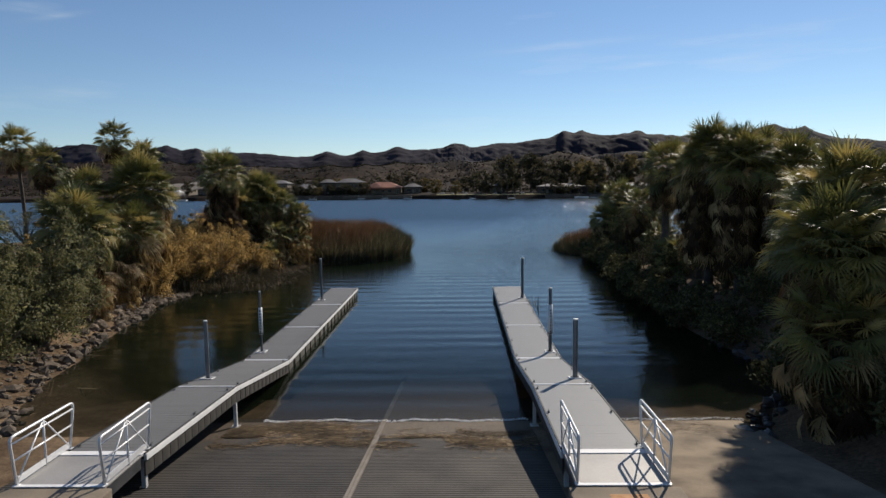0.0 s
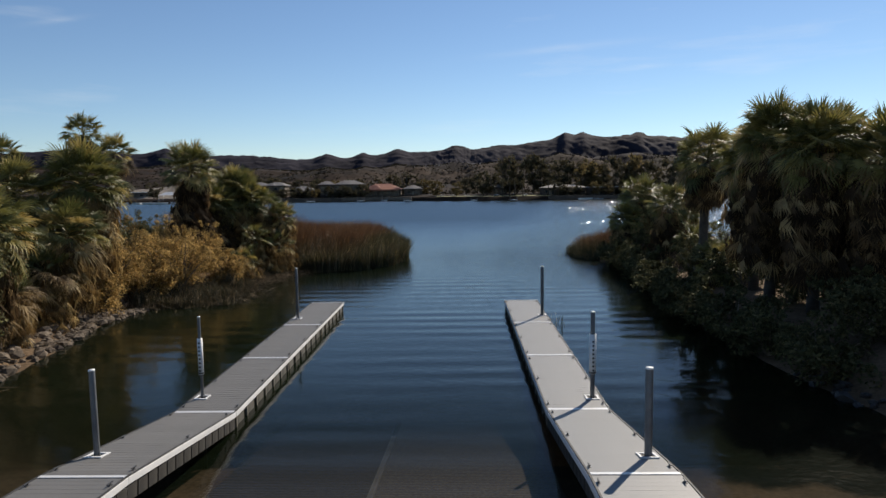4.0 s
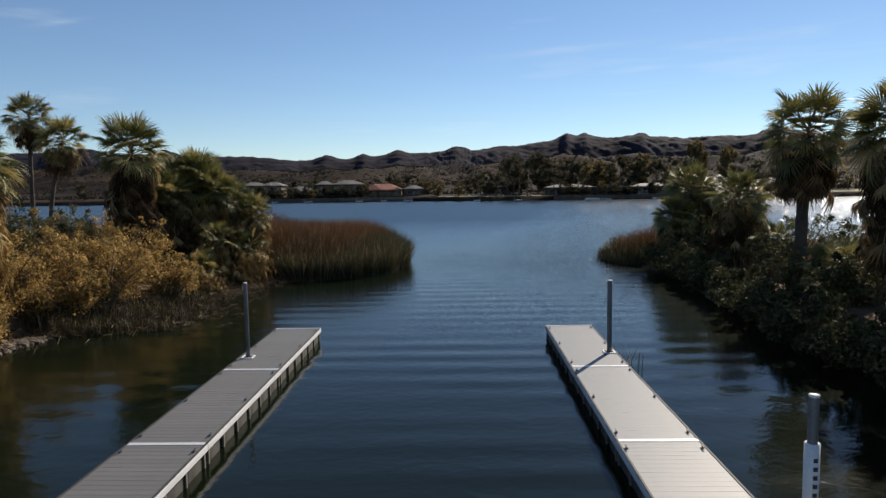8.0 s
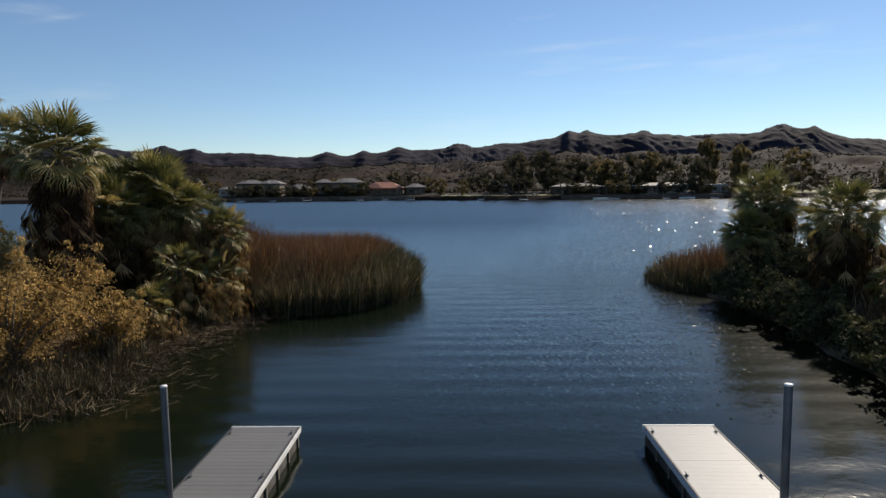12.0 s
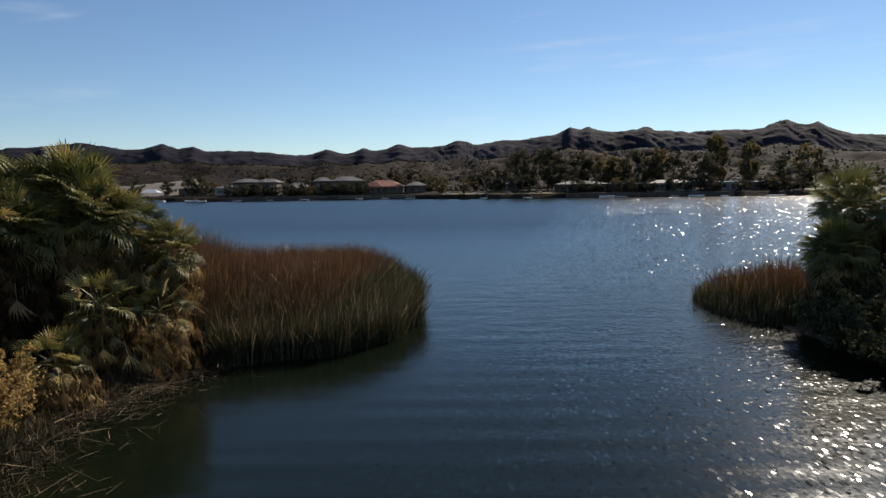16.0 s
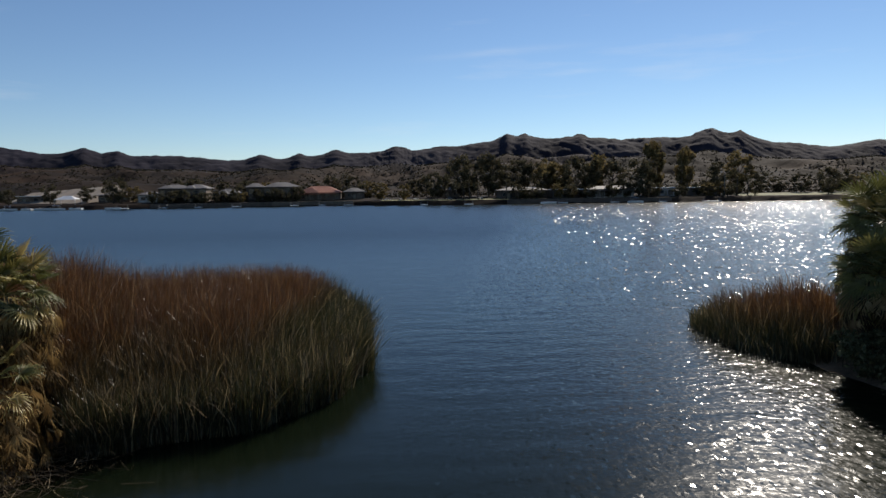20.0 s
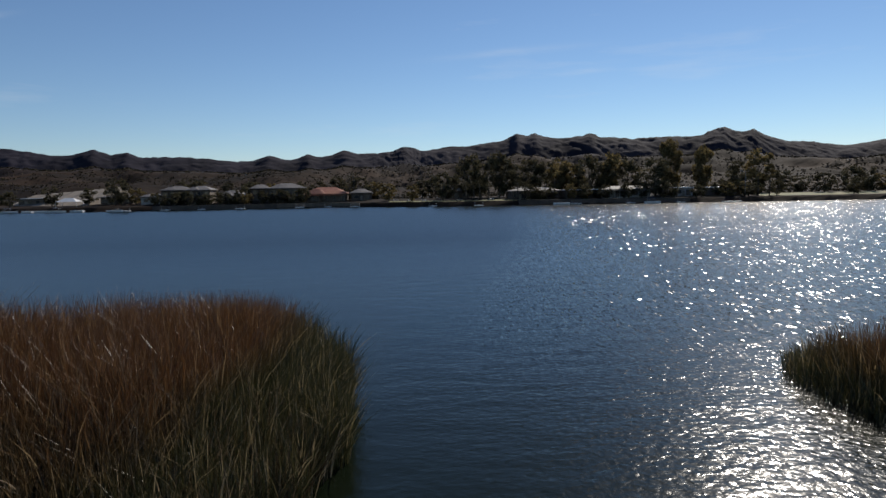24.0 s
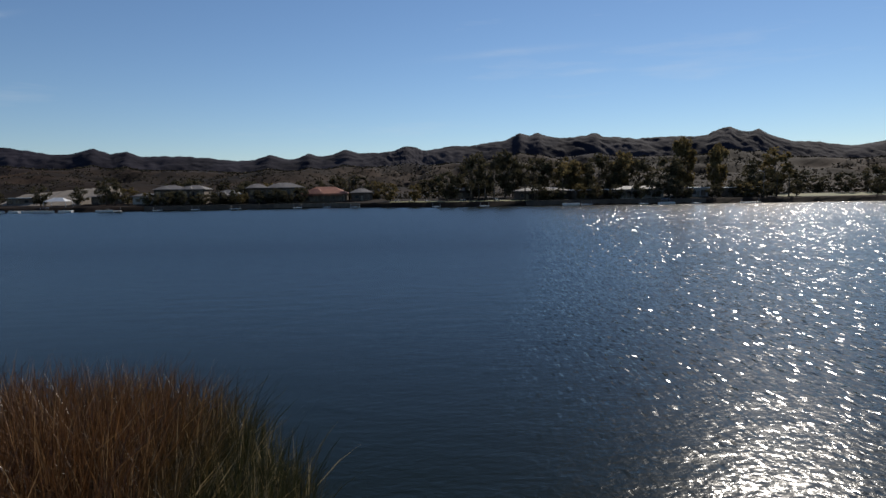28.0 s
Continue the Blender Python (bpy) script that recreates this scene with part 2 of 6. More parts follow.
def reed_material():
    m, nt, b = nodes_of("reed_blade")
    geo, tc = nt.nodes.new("ShaderNodeNewGeometry"), nt.nodes.new("ShaderNodeTexCoord")
    sep = nt.nodes.new("ShaderNodeSeparateXYZ")
    nt.links.new(tc.outputs["Object"], sep.inputs[0])
    green = ramp_of(nt, geo.outputs["Random Per Island"], [(0.0, (0.019, 0.024, 0.009)), (0.62, (0.042, 0.043, 0.017)), (0.86, (0.1, 0.085, 0.036)), (0.92, (0.28, 0.215, 0.11)), (1.0, (0.52, 0.41, 0.23))])
    rust = ramp_of(nt, geo.outputs["Random Per Island"], [(0.0, (0.055, 0.028, 0.0125)), (0.75, (0.132, 0.061, 0.0245)), (0.92, (0.225, 0.12, 0.05)), (1.0, (0.42, 0.28, 0.14))])
    patch = tex(nt, "noise", 0.22, 3)
    add = nt.nodes.new("ShaderNodeMath")
    add.operation = "MULTIPLY_ADD"
    nt.links.new(patch.outputs[0], add.inputs[0])
    add.inputs[1].default_value = 2.0
    edge = nt.nodes.new("ShaderNodeMapRange")
    edge.inputs["From Min"].default_value, edge.inputs["From Max"].default_value = -7.0, -3.5
    edge.inputs["To Max"].default_value = -1.6
    nt.links.new(sep.outputs[0], edge.inputs["Value"])
    point = nt.nodes.new("ShaderNodeMapRange")
    point.inputs["From Min"].default_value, point.inputs["From Max"].default_value = 3.0, 6.0
    point.inputs["To Max"].default_value = 2.3
    nt.links.new(sep.outputs[0], point.inputs["Value"])
    raise_by = nt.nodes.new("ShaderNodeMath")
    nt.links.new(sep.outputs[2], raise_by.inputs[0])
    nt.links.new(point.outputs[0], raise_by.inputs[1])
    lift = nt.nodes.new("ShaderNodeMath")
    nt.links.new(raise_by.outputs[0], lift.inputs[0])
    nt.links.new(edge.outputs[0], lift.inputs[1])
    nt.links.new(lift.outputs[0], add.inputs[2])
    mr = nt.nodes.new("ShaderNodeMapRange")
    mr.inputs["From Min"].default_value, mr.inputs["From Max"].default_value = 2.45, 3.7
    nt.links.new(add.outputs[0], mr.inputs["Value"])
    col = mixed(nt, mr.outputs[0], green.outputs[0], rust.outputs[0])
    nt.links.new(col, b.inputs["Base Color"])
    b.inputs["Roughness"].default_value = 0.38
    t, mx = nt.nodes.new("ShaderNodeBsdfTranslucent"), nt.nodes.new("ShaderNodeMixShader")
    nt.links.new(col, t.inputs["Color"])
    mx.inputs[0].default_value = 0.27
    nt.links.new(b.outputs[0], mx.inputs[1])
    nt.links.new(t.outputs[0], mx.inputs[2])
    nt.links.new(mx.outputs[0], nt.nodes["Material Output"].inputs["Surface"])
    return m


M_REED = reed_material()


def math_node(nt, op, a, b=None, c=None, clamp=False):
    n = nt.nodes.new("ShaderNodeMath")
    n.operation, n.use_clamp = op, clamp
    for k, v in enumerate((a, b, c)):
        if v is None:
            continue
        if isinstance(v, (int, float)):
            n.inputs[k].default_value = v
        else:
            nt.links.new(v, n.inputs[k])
    return n.outputs[0]


def water_material():
    """River water: clear over the shallow ramp, murky and dark where it is deep; wind ripples over a gentle swell."""
    m, nt, b = nodes_of("river_water")
    tc, sep = nt.nodes.new("ShaderNodeTexCoord"), nt.nodes.new("ShaderNodeSeparateXYZ")
    nt.links.new(tc.outputs["Object"], sep.inputs[0])
    b.inputs["Base Color"].default_value = (0.0052, 0.0084, 0.004, 1)
    b.inputs["Roughness"].default_value, b.inputs["IOR"].default_value = 0.055, 1.333
    b.inputs["Specular IOR Level"].default_value = 0.275
    spread = nt.nodes.new("ShaderNodeMapRange")
    spread.inputs["From Min"].default_value, spread.inputs["From Max"].default_value = -8.0, 9.0
    spread.inputs["To Min"].default_value, spread.inputs["To Max"].default_value = 0.085, 0.168
    nt.links.new(sep.outputs[1], spread.inputs["Value"])
    ruffled = nt.nodes.new("ShaderNodeMapRange")
    ruffled.inputs["From Min"].default_value, ruffled.inputs["From Max"].default_value = 80.0, 190.0
    ruffled.inputs["To Max"].default_value = 0.055
    nt.links.new(sep.outputs[1], ruffled.inputs["Value"])
    nt.links.new(math_node(nt, "ADD", spread.outputs[0], ruffled.outputs[0]), b.inputs["Roughness"])
    # depth over the ramp: how much of the bed is still seen
    deep = nt.nodes.new("ShaderNodeMapRange")
    deep.inputs["From Min"].default_value, deep.inputs["From Max"].default_value = -23.4, -13.0
    deep.inputs["To Min"].default_value, deep.inputs["To Max"].default_value = 0.45, 0.97
    nt.links.new(sep.outputs[1], deep.inputs["Value"])
    bank = nt.nodes.new("ShaderNodeMapRange")
    bank.inputs["From Min"].default_value, bank.inputs["From Max"].default_value = -14.5, -8.5
    bank.inputs["To Min"].default_value, bank.inputs["To Max"].default_value = 0.92, 0.97
    nt.links.new(sep.outputs[0], bank.inputs["Value"])
    out = nt.nodes.new("ShaderNodeMapRange")
    out.inputs["From Min"].default_value, out.inputs["From Max"].default_value = 0.0, 9.0
    nt.links.new(sep.outputs[1], out.inputs["Value"])
    near_bank = math_node(nt, "MAXIMUM", bank.outputs[0], math_node(nt, "MULTIPLY", out.outputs[0], 0.97))
    nt.links.new(math_node(nt, "MINIMUM", deep.outputs[0], near_bank), b.inputs["Alpha"])
    # open water is rougher than the sheltered cove
    wind = nt.nodes.new("ShaderNodeMapRange")
    wind.inputs["From Min"].default_value, wind.inputs["From Max"].default_value = 14.0, 46.0
    wind.inputs["To Min"].default_value, wind.inputs["To Max"].default_value = 0.08, 1.0
    nt.links.new(math_node(nt, "MULTIPLY_ADD", sep.outputs[0], 0.8, sep.outputs[1]), wind.inputs["Value"])
    small = tex(nt, "noise", 3.6, 3, stretch=(0.85, 1.0, 1), distortion=0.4)
    mid = tex(nt, "noise", 0.75, 3, stretch=(0.5, 1.0, 1), distortion=0.3)
    gust = tex(nt, "noise", 0.03, 3, stretch=(0.5, 1.0, 1))
    chop = tex(nt, "noise", 0.26, 4, rough=0.6, stretch=(0.9, 1.0, 1), distortion=0.3)
    open_water = nt.nodes.new("ShaderNodeMapRange")
    open_water.inputs["From Min"].default_value, open_water.inputs["From Max"].default_value = 25.0, 130.0
    open_water.inputs["To Min"].default_value, open_water.inputs["To Max"].default_value = 0.0, 0.15
    nt.links.new(sep.outputs[1], open_water.inputs["Value"])
    swell = tex(nt, "wave", 0.19, 2, stretch=(0.05, 1.0, 1), distortion=1.4)
    swell.bands_direction, swell.wave_profile = "Y", "SIN"
    g = ramp_of(nt, gust.outputs[0], [(0.35, (0.45,) * 3), (0.65, (1.0,) * 3)])
    h = math_node(nt, "MULTIPLY_ADD", mid.outputs[0], 0.2, math_node(nt, "MULTIPLY", small.outputs[0], 0.104))
    h = math_node(nt, "MULTIPLY", math_node(nt, "MULTIPLY", h, wind.outputs[0]), g.outputs[0])
    calm = nt.nodes.new("ShaderNodeMapRange")
    calm.inputs["From Min"].default_value, calm.inputs["From Max"].default_value = -9.0, 20.0
    calm.inputs["To Min"].default_value, calm.inputs["To Max"].default_value = 0.018, 0.011
    nt.links.new(sep.outputs[1], calm.inputs["Value"])
    patchy = tex(nt, "noise", 0.16, 2, stretch=(0.5, 1.0, 1))
    lull = ramp_of(nt, patchy.outputs[0], [(0.38, (0.1,) * 3), (0.62, (1.0,) * 3)])
    h = math_node(nt, "MULTIPLY_ADD", swell.outputs["Fac"], math_node(nt, "MULTIPLY", calm.outputs[0], lull.outputs[0]), h)
    h = math_node(nt, "MULTIPLY_ADD", chop.outputs[0], open_water.outputs[0], h)
    near = nt.nodes.new("ShaderNodeMapRange")
    near.inputs["From Min"].default_value, near.inputs["From Max"].default_value = 14.0, 42.0
    near.inputs["To Min"].default_value, near.inputs["To Max"].default_value = 1.0, 0.14
    nt.links.new(sep.outputs[1], near.inputs["Value"])
    bumped(nt, b, math_node(nt, "MULTIPLY", h, near.outputs[0]), 1.0, 1.0)
    # wave facets of the wide river, shorter close by and longer far out
    lean = None
    breeze = nt.nodes.new("ShaderNodeMapRange")
    breeze.inputs["From Min"].default_value, breeze.inputs["From Max"].default_value = -8.0, 9.0
    breeze.inputs["To Min"].default_value = 0.05
    nt.links.new(math_node(nt, "MULTIPLY_ADD", sep.outputs[1], -0.2, sep.outputs[0]), breeze.inputs["Value"])
    # facets flattened under the right bank to imitate the palms' shade on the glitter
    palm_shade, past = nt.nodes.new("ShaderNodeMapRange"), nt.nodes.new("ShaderNodeMapRange")
    palm_shade.inputs["From Min"].default_value, palm_shade.inputs["From Max"].default_value = 6.2, 9.0
    palm_shade.inputs["To Min"].default_value, palm_shade.inputs["To Max"].default_value = 1.0, 0.08
    nt.links.new(math_node(nt, "MULTIPLY_ADD", sep.outputs[1], -0.35, sep.outputs[0]), palm_shade.inputs["Value"])
    past.inputs["From Min"].default_value, past.inputs["From Max"].default_value = 19.0, 26.0
    nt.links.new(sep.outputs[1], past.inputs["Value"])
    facet_gain = math_node(nt, "MULTIPLY", breeze.outputs[0], math_node(nt, "MAXIMUM", palm_shade.outputs[0], past.outputs[0]))
    for size, on, off, stretch, amp in ((12.0, (-3, 8), (30, 46), (1.0, 0.5, 1), 0.25), (10.5, (28, 44), (56, 80), (1.0, 0.28, 1), 0.6), (9.5, (54, 78), (95, 130), (1.0, 0.17, 1), 0.75), (7.5, (92, 128), (900, 901), (1.0, 0.1, 1), 1.0)):
        n = tex(nt, "voronoi", size, stretch=stretch)
        v = nt.nodes.new("ShaderNodeVectorMath")
        v.operation = "SUBTRACT"
        nt.links.new(n.outputs["Color"], v.inputs[0])
        v.inputs[1].default_value = (0.5, 0.5, 0.0)
        parts = nt.nodes.new("ShaderNodeSeparateXYZ")
        nt.links.new(v.outputs[0], parts.inputs[0])
        grow, fade = nt.nodes.new("ShaderNodeMapRange"), nt.nodes.new("ShaderNodeMapRange")
        grow.inputs["From Min"].default_value, grow.inputs["From Max"].default_value = on
        fade.inputs["From Min"].default_value, fade.inputs["From Max"].default_value = off
        grow.inputs["To Max"].default_value = FACET * amp
        fade.inputs["To Min"].default_value, fade.inputs["To Max"].default_value = 1.0, 0.0
        for k in (grow, fade):
            nt.links.new(sep.outputs[1], k.inputs["Value"])
        s = nt.nodes.new("ShaderNodeVectorMath")
        s.operation = "SCALE"
        nt.links.new(v.outputs[0], s.inputs[0])
        steep = math_node(nt, "MULTIPLY_ADD", math_node(nt, "POWER", parts.outputs[2], 4.5), 1.35, 0.13)
        nt.links.new(math_node(nt, "MULTIPLY", math_node(nt, "MULTIPLY", math_node(nt, "MULTIPLY", grow.outputs[0], fade.outputs[0]), facet_gain), steep), s.inputs["Scale"])
        if lean is not None:
            t = nt.nodes.new("ShaderNodeVectorMath")
            nt.links.new(lean, t.inputs[0])
            nt.links.new(s.outputs[0], t.inputs[1])
            lean = t.outputs[0]
        else:
            lean = s.outputs[0]
    flat = nt.nodes.new("ShaderNodeVectorMath")
    flat.operation = "MULTIPLY"
    flat.inputs[1].default_value = (1, 1, 0)
    nt.links.new(lean, flat.inputs[0])
    total = nt.nodes.new("ShaderNodeVectorMath")
    nt.links.new(flat.outputs[0], total.inputs[0])
    nt.links.new(b.inputs["Normal"].links[0].from_socket, total.inputs[1])
    set_in = nt.nodes.new("ShaderNodeMapRange")
    set_in.inputs["From Min"].default_value, set_in.inputs["From Max"].default_value = 20.0, 100.0
    set_in.inputs["To Max"].default_value = -0.115
    nt.links.new(sep.outputs[1], set_in.inputs["Value"])
    toward, whole = nt.nodes.new("ShaderNodeCombineXYZ"), nt.nodes.new("ShaderNodeVectorMath")
    nt.links.new(math_node(nt, "MULTIPLY", set_in.outputs[0], math_node(nt, "MULTIPLY_ADD", breeze.outputs[0], -0.65, 1.08)), toward.inputs[1])
    nt.links.new(toward.outputs[0], whole.inputs[0])
    nt.links.new(total.outputs[0], whole.inputs[1])
    unit = nt.nodes.new("ShaderNodeVectorMath")
    unit.operation = "NORMALIZE"
    nt.links.new(whole.outputs[0], unit.inputs[0])
    nt.links.new(unit.outputs[0], b.inputs["Normal"])
    return m


FACET = 1.0
M_WATER = water_material()


def ground_material():
    """Bank soil with dry litter near by, desert gravel and scrub on the hills, blue haze put into the ridge colour."""
    m, nt, b = nodes_of("desert_ground")
    tc, sep = nt.nodes.new("ShaderNodeTexCoord"), nt.nodes.new("ShaderNodeSeparateXYZ")
    nt.links.new(tc.outputs["Object"], sep.inputs[0])
    n1, n2, n3 = tex(nt, "noise", 0.5, 6), tex(nt, "noise", 9, 5), tex(nt, "noise", 0.018, 8, stretch=(0.6, 1, 1.6))
    near = ramp_of(nt, n1.outputs[0], [(0.35, (0.095, 0.064, 0.04)), (0.68, (0.215, 0.15, 0.094))])
    near2 = mixed(nt, 0.7, near.outputs[0], ramp_of(nt, n2.outputs[0], [(0.35, (0.45,) * 3), (0.65, (1.0,) * 3)]).outputs[0], "MULTIPLY")
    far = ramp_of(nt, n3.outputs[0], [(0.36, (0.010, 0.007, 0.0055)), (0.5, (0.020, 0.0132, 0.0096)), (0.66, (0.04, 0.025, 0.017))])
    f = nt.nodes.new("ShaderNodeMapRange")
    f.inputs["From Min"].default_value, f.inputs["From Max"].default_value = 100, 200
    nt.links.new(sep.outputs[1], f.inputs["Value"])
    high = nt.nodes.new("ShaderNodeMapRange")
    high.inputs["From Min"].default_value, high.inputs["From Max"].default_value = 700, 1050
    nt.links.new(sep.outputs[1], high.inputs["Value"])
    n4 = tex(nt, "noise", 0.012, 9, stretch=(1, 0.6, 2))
    # blue tint in the ridge rock paints the haze of distance
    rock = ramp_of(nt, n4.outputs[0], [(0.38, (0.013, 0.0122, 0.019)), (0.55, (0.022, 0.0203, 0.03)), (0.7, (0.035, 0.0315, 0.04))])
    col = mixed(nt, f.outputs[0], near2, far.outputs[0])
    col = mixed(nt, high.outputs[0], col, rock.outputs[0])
    nt.links.new(col, b.inputs["Base Color"])
    b.inputs["Roughness"].default_value, b.inputs["Specular IOR Level"].default_value = 0.95, 0.08
    crag = tex(nt, "noise", 0.035, 8, rough=0.7, distortion=0.4)
    tall = math_node(nt, "MULTIPLY", math_node(nt, "MULTIPLY_ADD", high.outputs[0], 2.5, math_node(nt, "MULTIPLY", f.outputs[0], 3.0)), crag.outputs[0])
    bumped(nt, b, math_node(nt, "MULTIPLY_ADD", n2.outputs[0], 0.03, tall), 0.6, 1.0)
    return m


M_GROUND = ground_material()


def ramp_material(name, damp, dry, mud, sand):
    """Grooved launch-ramp concrete, dark with damp and algae, silted along the waterline."""
    m, nt, b = nodes_of(name)
    tc, sep = nt.nodes.new("ShaderNodeTexCoord"), nt.nodes.new("ShaderNodeSeparateXYZ")
    nt.links.new(tc.outputs["Object"], sep.inputs[0])
    n1, n2 = tex(nt, "noise", 0.9, 6), tex(nt, "noise", 14, 4)
    base = ramp_of(nt, n1.outputs[0], [(0.35, damp), (0.7, dry)])
    silt = ramp_of(nt, n2.outputs[0], [(0.35, mud), (0.65, sand)])
    edge = math_node(nt, "MULTIPLY_ADD", n1.outputs[0], 2.6, sep.outputs[1])
    f = nt.nodes.new("ShaderNodeMapRange")
    f.inputs["From Min"].default_value, f.inputs["From Max"].default_value = -24.6, -23.6
    nt.links.new(edge, f.inputs["Value"])
    w = tex(nt, "wave", 2.6, 3, stretch=(0.12, 1, 0), distortion=1.6)
    w.bands_direction = "Y"
    col = mixed(nt, f.outputs[0], base.outputs[0], silt.outputs[0])
    groove = ramp_of(nt, w.outputs["Fac"], [(0.15, (0.66,) * 3), (0.6, (1.08,) * 3)])
    col = mixed(nt, 1.0, col, groove.outputs[0], "MULTIPLY")
    nt.links.new(col, b.inputs["Base Color"])
    b.inputs["Roughness"].default_value = 0.8
    bumped(nt, b, math_node(nt, "MULTIPLY_ADD", n2.outputs[0], 0.6, w.outputs["Fac"]), 0.8, 0.03)
    return m


M_RAMP = ramp_material("grooved_concrete", (0.013, 0.0105, 0.008), (0.036, 0.029, 0.023), (0.028, 0.018, 0.011), (0.082, 0.055, 0.034))
M_RAMP_SILT = ramp_material("silted_concrete", (0.028, 0.023, 0.018), (0.062, 0.052, 0.041), (0.085, 0.062, 0.042), (0.155, 0.118, 0.082))


# ---- mesh helpers ----
def mesh_from(name, verts, faces, material, smooth=False):
    me = bpy.data.meshes.new(name)
    me.from_pydata([tuple(v) for v in verts], [], [tuple(int(i) for i in f) for f in faces])
    me.materials.append(material)
    if smooth:
        me.polygons.foreach_set("use_smooth", [True] * len(me.polygons))
    me.update()
    return me


def child(name, me, parent, m=None, label=""):
    """Links a mesh as one part under a thing or a part."""
    ob = new(name, me)
    ob.parent = parent
    if m is not None:
        ob.matrix_basis = m
    return tagged(ob, label)


def thing(name, m, label, category, group="", kind="", me=None):
    ob = new(name, me)
    ob.matrix_basis = m
    return tagged(ob, label, category, group, kind)


def box_bm(bm, x0, y0, z0, x1, y1, z1):
    v = [bm.verts.new(p) for p in ((x0, y0, z0), (x1, y0, z0), (x1, y1, z0), (x0, y1, z0), (x0, y0, z1), (x1, y0, z1), (x1, y1, z1), (x0, y1, z1))]
    for f in ((3, 2, 1, 0), (4, 5, 6, 7), (0, 1, 5, 4), (1, 2, 6, 5), (2, 3, 7, 6), (3, 0, 4, 7)):
        bm.faces.new([v[i] for i in f])


def done(bm, name, material, bevel=0.0, smooth=False):
    if bevel:
        bmesh.ops.bevel(bm, geom=bm.edges[:], offset=bevel, segments=2, affect="EDGES", profile=0.6)
    bm.normal_update()
    me = bpy.data.meshes.new(name)
    bm.to_mesh(me)
    bm.free()
    me.materials.append(material)
    if smooth:
        me.polygons.foreach_set("use_smooth", [True] * len(me.polygons))
    return me


def box_mesh(name, x0, y0, z0, x1, y1, z1, material, bevel=0.0):
    bm = bmesh.new()
    box_bm(bm, x0, y0, z0, x1, y1, z1)
    return done(bm, name, material, bevel)


def tube_data(points, radii, sides=8, caps=True):
    """Vertices and faces of a round tube along points."""
    pts = [Vector(p) for p in points]
    if isinstance(radii, (int, float)):
        radii = [radii] * len(pts)
    vs, fs, ref = [], [], None
    for i, p in enumerate(pts):
        d = (pts[min(i + 1, len(pts) - 1)] - pts[max(i - 1, 0)]).normalized()
        if ref is None:
            ref = d.orthogonal().normalized()
        ref = (ref - d * ref.dot(d)).normalized()
        side = d.cross(ref)
        for k in range(sides):
            a = 2 * math.pi * k / sides
            vs.append(p + (ref * math.cos(a) + side * math.sin(a)) * radii[i])
    for i in range(len(pts) - 1):
        for k in range(sides):
            a, b = i * sides + k, i * sides + (k + 1) % sides
            fs.append((a, b, b + sides, a + sides))
    if caps:
        fs.append(tuple(reversed(range(sides))))
        fs.append(tuple(range((len(pts) - 1) * sides, len(pts) * sides)))
    return vs, fs


def tube_mesh(name, points, radii, material, sides=8):
    return mesh_from(name, *tube_data(points, radii, sides), material, True)


def joined(lists):
    vs, fs = [], []
    for v, f in lists:
        n = len(vs)
        vs.extend(v)
        fs.extend(tuple(i + n for i in q) for q in f)
    return vs, fs


def rounded_path(corners, r, steps=4):
    """Points along a polyline with its inner corners rounded by r."""
    c = [Vector(p) for p in corners]
    out = [c[0]]
    for a, b, d in zip(c, c[1:], c[2:]):
        p, q = b + (a - b).normalized() * r, b + (d - b).normalized() * r
        for k in range(steps + 1):
            s = k / steps
            out.append(p * (1 - s) ** 2 + b * 2 * s * (1 - s) + q * s * s)
    out.append(c[-1])
    return out


# ---- value noise for landforms ----
def lattice(ix, iy, seed):
    h = (ix.astype(np.int64) * 374761393 + iy.astype(np.int64) * 668265263 + seed * 982451653) & 0xFFFFFFFF
    h = ((h ^ (h >> 13)) * 1274126177) & 0xFFFFFFFF
    return ((h ^ (h >> 16)) & 0xFFFF) / 65535.0


def vnoise(x, y, seed=0):
    ix, iy = np.floor(x), np.floor(y)
    fx, fy = x - ix, y - iy
    fx, fy = fx * fx * (3 - 2 * fx), fy * fy * (3 - 2 * fy)
    a, b = lattice(ix, iy, seed), lattice(ix + 1, iy, seed)
    c, d = lattice(ix, iy + 1, seed), lattice(ix + 1, iy + 1, seed)
    return (a * (1 - fx) + b * fx) * (1 - fy) + (c * (1 - fx) + d * fx) * fy


def fbm(x, y, octaves=4, seed=0):
    total, amp = 0.0, 0.5
    for k in range(octaves):
        total = total + amp * vnoise(x * 2 ** k, y * 2 ** k, seed + k)
        amp *= 0.5
    return total


def smooth(a, b, v):
    s = np.clip((v - a) / (b - a), 0, 1)
    return s * s * (3 - 2 * s)

# ---- the setting: ground sheet, river, ramp ----
LEFT_SHORE = ((-80, -11), (-26, -11.6), (-23, -12.8), (-20, -14.2), (-14, -15.7), (-8, -16.6), (-3, -17.5), (2, -16.8), (6, -14.5), (12, -13.5), (20, -12), (27, -13), (33, -24), (38, -60))
RIGHT_SHORE = ((-80, 10.5), (-26, 10.4), (-23.6, 10.7), (-21, 13.3), (-19, 14.3), (-12, 13.9), (0, 14.3), (6, 14.2), (17, 15.5), (22, 14.8), (29, 15.5), (35, 24), (40, 60))
FAR_SHORE = ((-900, 330), (-170, 303), (-118, 290), (-35, 291), (5, 270), (17, 265), (61, 262), (121, 248), (164, 244), (900, 200))
